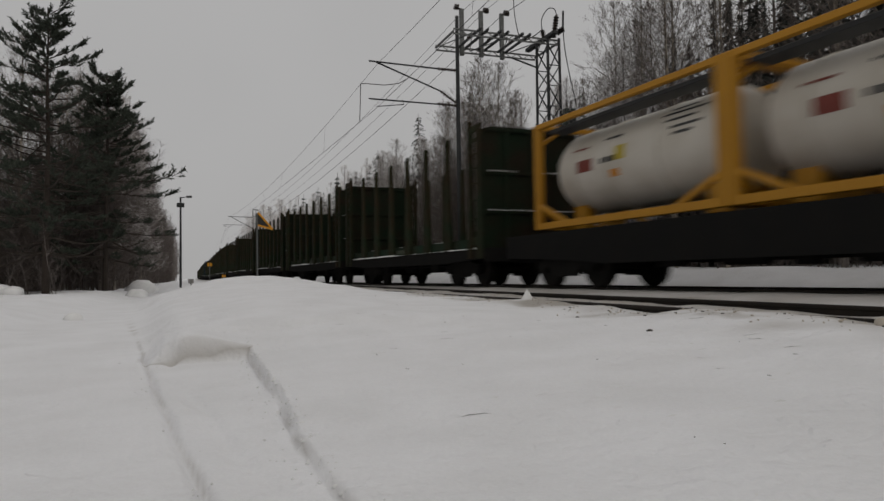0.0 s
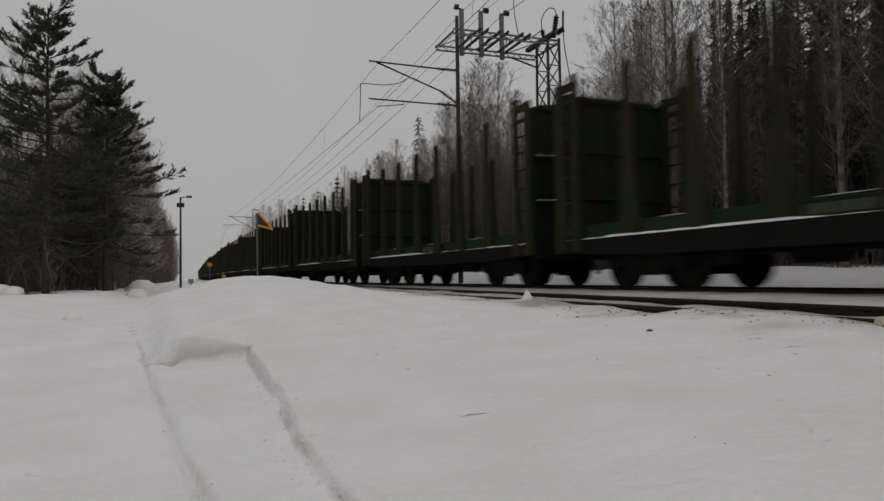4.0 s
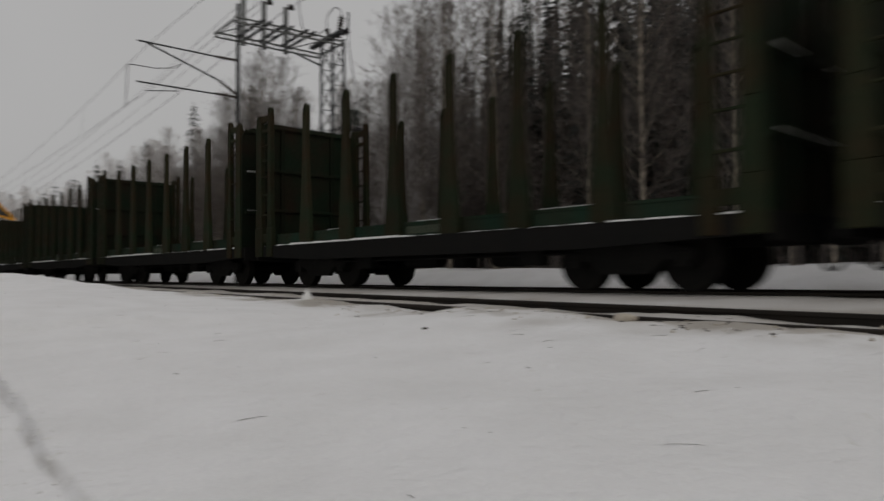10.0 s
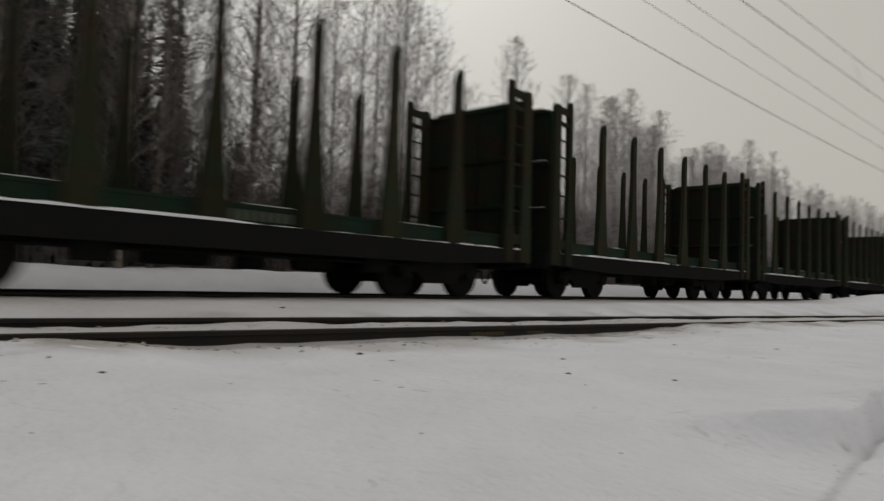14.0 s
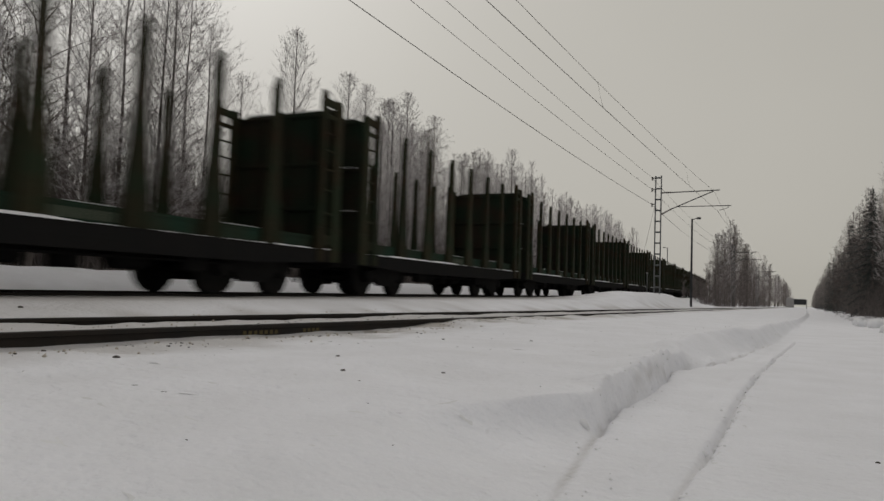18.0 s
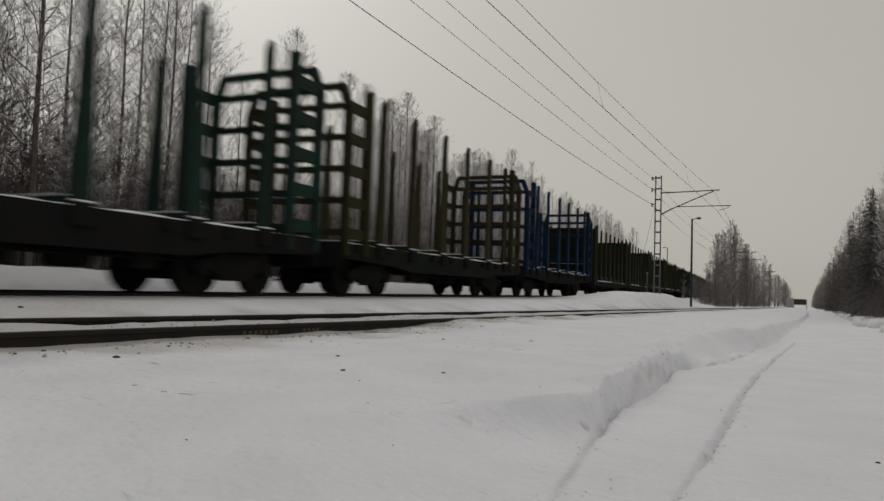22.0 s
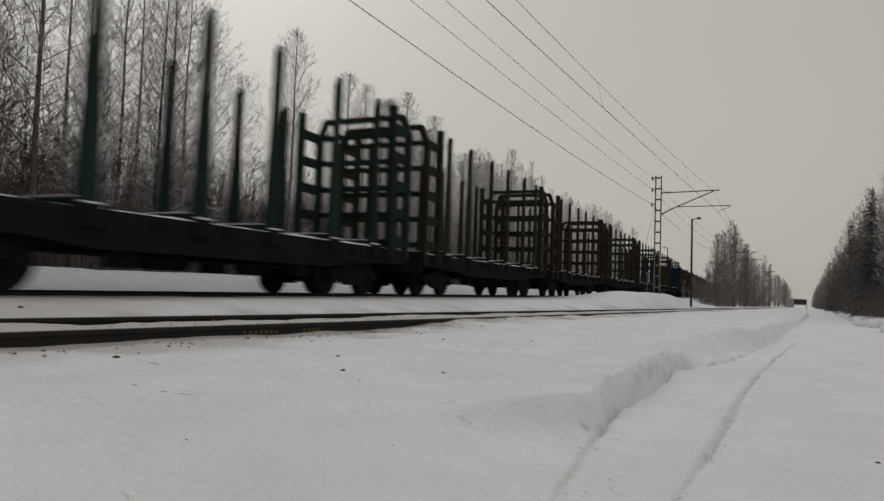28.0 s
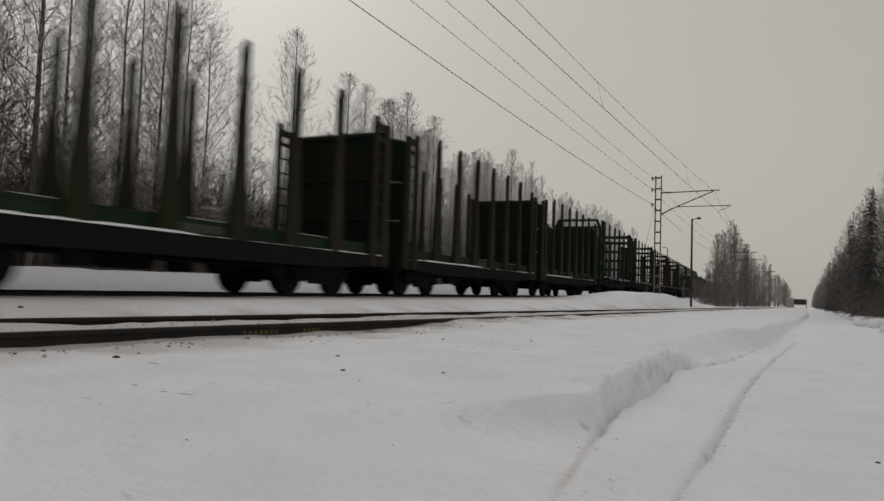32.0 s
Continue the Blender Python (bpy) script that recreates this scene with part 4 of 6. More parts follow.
lattice_mast(8.05, 95.0, 9.6, 4.75, (7.72, 7.1), "galvanised batten mast standing beyond the curve of the line")


def portal():
    """Tubular mast, lattice tower and lattice beam with post insulators and a transformer."""
    x, y = 10.65, 27.0
    z0 = land_z(x, y)
    m = root("catenary_mast", pose(x, y, z0), "dark tubular mast holding a cantilever behind the train", "catenary mast", "catenary masts along the near track")
    H = 11.35 - z0
    bm = bmesh.new()
    tube(bm, (0, 0, -0.3), (0, 0, H), 0.11, 0.075, sides=12)
    part("mast_tube", bm, DARKSTEEL, m)
    # cantilever: top tube, stay, lower tube, steady arm
    zt, zb, zl = 9.12 - z0, 7.65 - z0, 7.52 - z0
    bm = bmesh.new()
    tube(bm, (-0.9, 0, zt - 0.1), (-3.85, 0, zt - 0.04), 0.035, sides=8)
    c = part("top_tube", bm, DARKSTEEL, m)
    bm = bmesh.new()
    rod_insulator(bm, (-0.1, 0, zt - 0.1), (-0.95, 0, zt - 0.1))
    part("insulator", bm, PORCELAIN, c)
    bm = bmesh.new()
    tube(bm, (-0.75, 0, zb + 0.42), (-3.55, 0, zt - 0.06), 0.035, sides=8)
    c = part("stay_tube", bm, DARKSTEEL, m)
    bm = bmesh.new()
    rod_insulator(bm, (-0.1, 0, zb), (-0.8, 0, zb + 0.44))
    part("insulator", bm, PORCELAIN, c)
    bm = bmesh.new()
    tube(bm, (-0.9, 0, zl), (-3.87, 0, zl + 0.02), 0.032, sides=8)
    c = part("registration_tube", bm, DARKSTEEL, m)
    bm = bmesh.new()
    rod_insulator(bm, (-0.1, 0, zl), (-0.95, 0, zl + 0.02))
    part("insulator", bm, PORCELAIN, c)
    bm = bmesh.new()
    tube(bm, (-2.45, 0, zl + 0.07), (-2.4, 0, zl - 0.12), 0.018, sides=6)
    tube(bm, (-2.4, 0, zl - 0.12), (-3.55, 0, zl - 0.28), 0.018, sides=6)
    part("steady_arm", bm, DARKSTEEL, m)

    bm = bmesh.new()
    path = [(-2.2, 0, zt - 0.62), (-2.6, 0, zt - 0.86), (-3.2, 0, zt - 0.98), (-4.0, 0, zt - 0.98), (-4.19, 0, zt - 1.0), (-4.21, 0, zl + 0.2), (-4.25, 0, zl - 0.93)]
    for a, b in zip(path, path[1:]):
        tube(bm, a, b, 0.016, sides=6)
    part("jumper_cable", bm, WIRE, m)

    gx, gy = 14.87, 26.8
    gz0 = land_z(gx, gy)
    g = root("switch_gantry", pose(gx, gy, gz0), "galvanised lattice gantry with insulators and a transformer", "gantry")
    gz = 10.33 - gz0
    # tower of four legs with zigzag lacing
    for sx in (-0.28, 0.28):
        for sy in (-0.5, 0.5):
            bm = bmesh.new()
            beam(bm, (sx * 1.25, sy * 1.1, -0.3), (sx, sy, gz + 0.3), 0.085)
            part("tower_leg", bm, DARKSTEEL, g)
    n = 11
    for sx, sy in ((0, -0.5), (0, 0.5), (-0.29, 0), (0.29, 0)):
        bm = bmesh.new()
        for i in range(n):
            a, b, q = gz * i / n, gz * (i + 1) / n, 1 if i % 2 else -1
            if sx:
                beam(bm, (sx, -0.5 * q, a), (sx, 0.5 * q, b), 0.04)
            else:
                beam(bm, (-0.29 * q, sy, a), (0.29 * q, sy, b), 0.045)
                beam(bm, (-0.29, sy, b), (0.29, sy, b), 0.035)
        part("tower_lacing", bm, DARKSTEEL, g)["kind"] = "stuff"
    # broad flat frame: two laced chords joined by cross bars
    near, far, x_in, x_out = -0.5, 1.7, 0.25, -4.65
    for sy in (near, far):
        bm = bmesh.new()
        for dz in (0.0, 0.2):
            beam(bm, (x_in, sy, gz + dz), (x_out, sy, gz + dz), 0.06)
        part("gantry_chord", bm, GALV, g)
        bm = bmesh.new()
        for i in range(16):
            a, b, up = x_in + (x_out - x_in) * i / 16, x_in + (x_out - x_in) * (i + 1) / 16, i % 2
            beam(bm, (a, sy, gz + 0.2 * up), (b, sy, gz + 0.2 * (1 - up)), 0.03)
        part("gantry_lacing", bm, GALV, g)["kind"] = "stuff"
    bm = bmesh.new()
    for i in range(6):
        a, b = x_in + (x_out - x_in) * i / 6, x_in + (x_out - x_in) * (i + 1) / 6
        beam(bm, (a, near if i % 2 else far, gz + 0.1), (b, far if i % 2 else near, gz + 0.1), 0.035)
    part("gantry_lacing", bm, GALV, g)["kind"] = "stuff"
    for xx in (x_out, x_in):
        bm = bmesh.new()
        beam(bm, (xx, near, gz + 0.1), (xx, far, gz + 0.1), 0.07)
        part("cross_bar", bm, GALV, g)
    for k, xx in enumerate((-3.42, -2.48, -1.45)):
        bm = bmesh.new()
        for dx in (-0.13, 0.22):
            box(bm, xx + dx - 0.045, xx + dx + 0.045, near - 0.25, far + 0.15, gz + 0.19, gz + 0.29, 0.01)
        part("cross_bar", bm, DARKSTEEL, g)
        bm = bmesh.new()
        rod_insulator(bm, (xx - 0.35, near + 0.7, gz + 0.12), (xx + 0.2, near + 0.35, gz + 0.5))
        part("switch_insulator", bm, PORCELAIN, g)
        bm = bmesh.new()
        box(bm, xx - 0.09, xx + 0.09, far - 0.13, far + 0.03, gz - 0.14, gz + 1.95, 0.01)
        p = part("post", bm, GALV, g)
        bm = bmesh.new()
        s = -1 if k == 0 else 1
        beam(bm, (xx - s * 0.1, far - 0.06, gz + 1.93), (xx + s * 0.3, far - 0.06, gz + 1.98), 0.07)
        for j in range(3):
            tube(bm, (xx + s * (0.16 + 0.07 * j), far - 0.06, gz + 2.02), (xx + s * (0.2 + 0.07 * j), far - 0.06, gz + 2.03), 0.13, sides=12)
        part("insulator", bm, PORCELAIN, p)
    bm = bmesh.new()
    beam(bm, (-0.28, 0.5, gz - 0.75), (-0.95, far, gz), 0.07)
    part("knee_brace", bm, DARKSTEEL, g)
    # cable heads on a beam over the tower
    bm = bmesh.new()
    box(bm, -0.19, 0.05, -0.85, far + 0.1, gz + 0.36, gz + 0.52, 0.015)
    part("cross_beam", bm, DARKSTEEL, g)

    def stack(a, b, r):
        a, b = Vector(a), Vector(b)
        bm = bmesh.new()
        for j in range(8):
            tube(bm, a.lerp(b, j / 8), a.lerp(b, j / 8 + 0.07), r, r * 0.6, sides=12)
        tube(bm, a, b, r * 0.45, sides=8)
        part("stack_insulator", bm, PORCELAIN, g)
    stack((0.12, 0.5, gz + 0.55), (0.0, 0.5, gz + 1.0), 0.12)
    stack((0.25, -0.1, gz + 0.5), (0.42, -0.1, gz + 1.5), 0.13)
    stack((0.15, -0.6, gz + 0.5), (0.42, -0.7, gz + 0.68), 0.13)
    bm = bmesh.new()
    tube(bm, (0.42, -0.62, gz + 0.6), (0.46, -0.6, gz + 1.5), 0.045, sides=8)
    part("rod", bm, DARKSTEEL, g)

    def cable(*pts):
        bm = bmesh.new()
        P = [Vector(p) for p in pts]
        last = P[0]
        for i in range(len(P) - 1):
            a, b = P[max(i - 1, 0)], P[min(i + 2, len(P) - 1)]
            for j in range(1, 7):
                t = j / 6
                m0, m1 = (P[i + 1] - a) * 0.5, (b - P[i]) * 0.5
                q = P[i] * (2 * t ** 3 - 3 * t * t + 1) + m0 * (t ** 3 - 2 * t * t + t) + P[i + 1] * (3 * t * t - 2 * t ** 3) + m1 * (t ** 3 - t * t)
                tube(bm, last, q, 0.022, sides=5)
                last = q
        part("jumper_cable", bm, WIRE, g)
    cable((0.0, 0.5, gz + 1.0), (-0.05, 0.4, gz + 1.45), (0.15, 0.2, gz + 1.85), (0.36, 0.0, gz + 1.8), (0.42, -0.1, gz + 1.5))
    cable((0.42, -0.65, gz + 0.65), (0.45, -0.7, gz - 0.2), (0.62, -0.75, gz - 1.3), (0.85, -0.8, gz - 2.4), (0.86, -0.85, gz - 2.75))
    cable((0.0, 0.5, gz + 1.0), (-0.3, 0.7, gz + 0.75), (-0.75, 0.9, gz + 0.55), (-0.95, 0.9, gz + 0.75), (-1.15, 0.9, gz + 1.7), (-1.2, 0.9, gz + 2.7))
    # transformer on a shelf
    zt = gz - 2.85
    bm = bmesh.new()
    box(bm, 0.28, 0.74, -1.02, -0.56, zt - 0.78, zt, 0.03)
    tf = part("transformer", bm, TRANSFORMER, g, "grey-green finned transformer box")
    for j in range(7):
        bm = bmesh.new()
        box(bm, 0.31 + j * 0.06, 0.33 + j * 0.06, -1.14, -1.02, zt - 0.7, zt - 0.1)
        part("fin", bm, TRANSFORMER, tf)
    bm = bmesh.new()
    box(bm, -0.1, 0.98, -1.12, -0.48, zt - 0.92, zt - 0.80, 0.01)
    part("bracket_shelf", bm, DARKSTEEL, tf)
    bm = bmesh.new()
    beam(bm, (0.9, -0.8, zt - 0.9), (0.3, -0.55, zt - 1.6), 0.06)
    part("bracket_stay", bm, DARKSTEEL, tf)
    for xx, tilt in ((0.42, 0.0), (0.6, 0.08)):
        bm = bmesh.new()
        for q in range(5):
            tube(bm, (xx + tilt * q / 5, -0.8, zt + q * 0.08), (xx + tilt * (q + 0.5) / 5, -0.8, zt + 0.05 + q * 0.08), 0.075, 0.045, sides=8)
        part("bushing", bm, PORCELAIN, tf)
    bm = bmesh.new()
    tube(bm, (0.74, -0.8, zt - 0.06), (1.02, -0.85, zt - 0.1), 0.03, sides=6)
    part("bracket", bm, DARKSTEEL, tf)


portal()


def wire(name, pts, r, label):
    bm = bmesh.new()
    for a, b in zip(pts, pts[1:]):
        tube(bm, a, b, r, sides=5, caps=False)
    return tagged(link(name, bm, WIRE), label, "wire", "overhead wires")


def span(a, b, sag, n=14):
    a, b = Vector(a), Vector(b)
    return [a.lerp(b, i / n) - Vector((0, 0, 4 * sag * (i / n) * (1 - i / n))) for i in range(n + 1)]


CONTACT = [(5.6, 160, 6.6), (4.75, 95, 7.1), (7.05, 27.0, 7.13), (5.1, -49.2, 6.56), (5.9, -107, 6.5), (5.3, -168, 6.5), (5.7, -300, 6.5)]
MESSENGER = [(5.55, 160, 8.0), (4.8, 95, 8.5), (7.15, 27.0, 8.97), (5.35, -49.2, 7.93), (5.6, -107, 7.8), (5.55, -168, 7.8), (5.55, -300, 7.8)]
contact_pts, mess_pts = [], []
for a, b in zip(CONTACT, CONTACT[1:]):
    contact_pts += span(a, b, 0.18)[:-1]
for a, b in zip(MESSENGER, MESSENGER[1:]):
    mess_pts += span(a, b, 0.92)[:-1]
wire("contact_wire", contact_pts, 0.009, "dark copper contact wire over the near track")
wire("messenger_wire", mess_pts, 0.008, "thin messenger wire above the contact wire")
for a, b, c, d in zip(CONTACT, CONTACT[1:], MESSENGER, MESSENGER[1:]):
    for k in (0.16, 0.34, 0.5, 0.66, 0.84):
        i = round(k * 14)
        wire("dropper_wire", [span(a, b, 0.18)[i], span(c, d, 0.92)[i]], 0.004, "thin dropper between contact and messenger wire")
for dz, gx, gz, sag, dz3, lb in ((8.95, 11.65, 12.35, 0.5, 9.3, "upper"), (8.15, 12.6, 12.35, 0.6, 8.6, "middle"), (7.1, 13.4, 12.2, 1.0, 7.8, "lower")):
    pts = span((6.8, 160, dz3 - 0.4), (8.4, 95, dz3), 0.8)[:-1] + span((8.4, 95, dz3), (gx, 28.44, gz), 0.9)[:-1] + span((gx, 28.44, gz), (9.36, -49.2, dz), sag)[:-1] + span((9.36, -49.2, dz), (9.32, -107, dz), 0.8)[:-1] + span((9.32, -107, dz), (8.9, -168, dz), 0.8)
    wire("feeder_wire", pts, 0.013 if lb == "lower" else 0.009, lb + " feeder wire on the mast insulators")
wire("stay_wire", span((9.15, -49.2, 7.1), (11.2, -52.5, 0.9), 0.05), 0.008, "thin stay wire running down from the mast")


def lamp_post(x, y, h, arm_dx, label):
    z0 = land_z(x, y)
    m = root("street_lamp", pose(x, y, z0), label, "street lamp", "lamp posts beside the line")
    bm = bmesh.new()
    tube(bm, (0, 0, -0.2), (0, 0, h), 0.085, 0.06, sides=10)
    part("pole", bm, DARKSTEEL, m)
    bm = bmesh.new()
    tube(bm, (0, 0, h - 0.05), (arm_dx * 0.6, 0, h + 0.05), 0.03, sides=8)
    part("arm", bm, DARKSTEEL, m)
    bm = bmesh.new()
    x0, x1 = sorted((arm_dx * 0.5, arm_dx))
    box(bm, x0, x1, -0.11, 0.11, h - 0.03, h + 0.11, 0.03)
    part("lamp_head", bm, DARKSTEEL, m)
    return m


l1 = lamp_post(-0.62, 51.0, 6.25, 0.75, "dark lamp post beside the snowy path")
bm = bmesh.new()
box(bm, -0.25, 0.25, -0.1, 0.1, 5.55, 5.85, 0.03)
part("loudspeaker", bm, DARKSTEEL, l1)
lamp_post(7.15, -52.6, 6.35, -0.6, "dark lamp post standing between the tracks")
lamp_post(19.5, -116, 8.0, 0.7, "far lamp post behind the train")


def warning_sign(x, y):
    z0 = land_z(x, y)
    m = root("warning_sign", pose(x, y, z0), "orange-edged black triangular sign on a thin grey pole", "railway sign")
    h = EYE + 0.0913 * math.hypot(x, y) - z0
    bm = bmesh.new()
    tube(bm, (0, 0, -0.3), (0, 0, h - 0.02), 0.035, sides=8)
    part("pole", bm, GALV, m)
    # a triangle standing on its point, seen half from the side
    bm = bmesh.new()
    a = [bm.verts.new((0.03, -0.05, h)), bm.verts.new((0.62, -0.05, h - 0.68)), bm.verts.new((0.03, -0.05, h - 0.52))]
    b = [bm.verts.new((v.co.x, -0.03, v.co.z)) for v in a]
    bm.faces.new(a)
    bm.faces.new(b[::-1])
    for i in range(3):
        j = (i + 1) % 3
        bm.faces.new((a[j], a[i], b[i], b[j]))
    bmesh.ops.recalc_face_normals(bm, faces=bm.faces)
    p = part("panel", bm, L_BLACK, m, "black triangular panel")
    bm = bmesh.new()
    c = [Vector((0.03, -0.06, h)), Vector((0.62, -0.06, h - 0.68)), Vector((0.03, -0.06, h - 0.52))]
    beam(bm, c[0], c[1], 0.07)
    beam(bm, c[1], c[2], 0.07)
    part("orange_edge", bm, SIGN_YELLOW, p)


warning_sign(2.6, 29.4)


def small_post(x, y, h, w, mat, name, label, cat):
    z0 = land_z(x, y)
    m = root(name, pose(x, y, z0), label, cat)
    bm = bmesh.new()
    tube(bm, (0, 0, -0.2), (0, 0, h), 0.04, sides=8)
    part("pole", bm, GALV, m)
    bm = bmesh.new()
    box(bm, -w / 2, w / 2, -0.03, 0.03, h - w * 0.8, h, 0.01)
    part("plate", bm, mat, m)


small_post(1.75, 70, 2.0, 0.42, SIGN_YELLOW, "speed_sign", "small yellow sign plate on a post", "railway sign")
small_post(2.7, 62, 0.8, 0.3, SIGN_YELLOW, "speed_sign", "low yellow sign plate on a post", "railway sign")
small_post(11.9, -61, 2.2, 0.14, CONCRETE, "marker_post", "thin leaning white marker post in the snow", "marker post")
small_post(0.05, 55, 0.55, 0.4, CONCRETE, "cable_box", "small pale cabinet with a snow cap", "cabinet")


def overbridge():
    """A pale abutment and the dark deck of a road bridge far along the track, deepened over its shaded opening."""
    m = root("road_bridge", pose(0.6, -285, 0.1), "far pale concrete road bridge beside the track", "bridge")
    bm = bmesh.new()
    box(bm, 2.3, 4.9, -4, 4, -0.5, 3.3, 0.05)
    part("abutment", bm, CONCRETE, m)
    bm = bmesh.new()
    box(bm, -1.9, -1.6, -4, 4, -0.5, 2.9, 0.05)
    part("abutment", bm, CONCRETE, m)
    bm = bmesh.new()
    # lower part of this dark block stands for shade in the opening
    box(bm, -1.6, 2.3, -4, 4, 1.0, 3.0, 0.05)
    part("bridge_deck", bm, DARKSTEEL, m)


overbridge()

# ---- trees ----


class Sticks:
    """Collects tapered three-sided sticks and flat blades for one mesh."""

    def __init__(self):
        self.v, self.f = [], []

    def stick(self, a, b, r0, r1, sides=3):
        d = b - a
        if d.length < 1e-5:
            return
        d.normalize()
        u = d.orthogonal().normalized()
        w = d.cross(u)
        k = len(self.v)
        for p, r in ((a, r0), (b, r1)):
            for i in range(sides):
                an = 2 * math.pi * i / sides
                self.v.append(p + (u * math.cos(an) + w * math.sin(an)) * r)
        for i in range(sides):
            j = (i + 1) % sides
            self.f.append((k + i, k + j, k + sides + j, k + sides + i))

    def blade(self, a, b, side, w):
        k = len(self.v)
        self.v += [a + side * w, b, a - side * w]
        self.f.append((k, k + 1, k + 2))


def bend(d, rng, k):
    return (d + Vector((rng.gauss(0, k), rng.gauss(0, k), rng.gauss(0, k)))).normalized()


def trunk_path(rng, h, lean=0.03, n=7):
    pts, x, y = [], 0.0, 0.0
    for i in range(n + 1):
        pts.append(Vector((x, y, h * i / n)))
        x += rng.gauss(0, lean) * h / n
        y += rng.gauss(0, lean) * h / n
    return pts


def on_path(pts, t):
    k = min(max(t, 0), 0.9999) * (len(pts) - 1)
    i = int(k)
    return pts[i].lerp(pts[i + 1], k - i)


def add_trunk(st, pts, r, sides=7):
    n = len(pts) - 1
    for i in range(n):
        st.stick(pts[i], pts[i + 1], r * (1 - 0.88 * i / n), r * (1 - 0.88 * (i + 1) / n), sides)


def birch_meshes(seed, h, limbs, secs, twigs, droop=0.1, low=0.25, spread=0.22, twig_r=0.006, long=0.9, dark_limbs=False, flare=0.0):
    """Trunk and leafless crown of a birch: rising limbs under a pointed outline, side branches and a haze of fine twigs."""
    rng = random.Random(seed)
    tr, cr = Sticks(), Sticks()
    wood = tr if dark_limbs else cr
    pts = trunk_path(rng, h, 0.014)
    add_trunk(tr, [p - Vector((0, 0, 0.3)) if i == 0 else p for i, p in enumerate(pts)], 0.0075 * h)
    for i in range(limbs):
        k = (i + rng.random()) / limbs
        t = low + (0.985 - low) * k ** 0.88
        an = i * 2.4 + rng.uniform(-0.6, 0.6)
        d = Vector((math.cos(an), math.sin(an), 0.8 + 1.0 * k - flare)).normalized()
        ln = h * spread * ((1 - k) ** 0.75 * (0.52 + 0.95 * k) + 0.025) * 1.36 * rng.uniform(0.78, 1.1)
        p, r = on_path(pts, t), 0.0014 * h * (1.05 - t) + 0.0022
        seg = 5
        for s in range(seg):
            d = bend(d + Vector((0, 0, 0.07 - droop * 0.22 * s / seg)), rng, 0.07)
            q = p + d * ln / seg
            r0, r1 = r * (1 - s / seg) + 0.003, r * (1 - (s + 1) / seg) + 0.003
            if dark_limbs:
                wood.stick(p, q, r0, r1)
            else:
                wood.blade(p, q + (q - p) * 0.4, d.orthogonal().normalized(), r0 + 0.004)
            for j in range(secs):
                o = p.lerp(q, rng.random())
                side = Matrix.Rotation(rng.uniform(0, 6.28), 3, d) @ d.orthogonal().normalized()
                e = (d * 0.8 + side * rng.uniform(0.5, 1.0) + Vector((0, 0, 0.12))).normalized()
                l2 = (ln * (0.42 * (1 - s / seg) + 0.14) + 0.08) * rng.uniform(0.6, 1.1)
                m = o + e * l2 * 0.55
                end = m + (bend(e, rng, 0.12) + Vector((0, 0, 0.1 - droop))).normalized() * l2 * 0.55
                cr.blade(o, m + (m - o) * 0.3, side.cross(e), twig_r * 1.35)
                cr.blade(m, end, side.cross(e), twig_r * 1.1)
                for w in range(int(twigs * (1.12 - 0.55 * k))):
                    f = rng.random()
                    b0 = o.lerp(m, f * 1.6) if f < 0.6 else m.lerp(end, (f - 0.6) / 0.4)
                    e2 = (e * 0.7 + bend(e, rng, 0.75) * 0.85 + Vector((0, 0, 0.06 - droop * 1.3))).normalized()
                    b1 = b0 + e2 * rng.uniform(0.25, 0.75) * long * 0.55 * (1.1 - 0.72 * k)
                    cr.blade(b0, b1, Matrix.Rotation(rng.uniform(0, 3.1), 3, e2) @ e2.orthogonal().normalized(), twig_r)
            p = q
        e2 = (d + Vector((0, 0, 0.1 - droop))).normalized()
        cr.blade(p, p + e2 * 0.4, e2.orthogonal().normalized(), twig_r * 1.2)
    return tr, cr


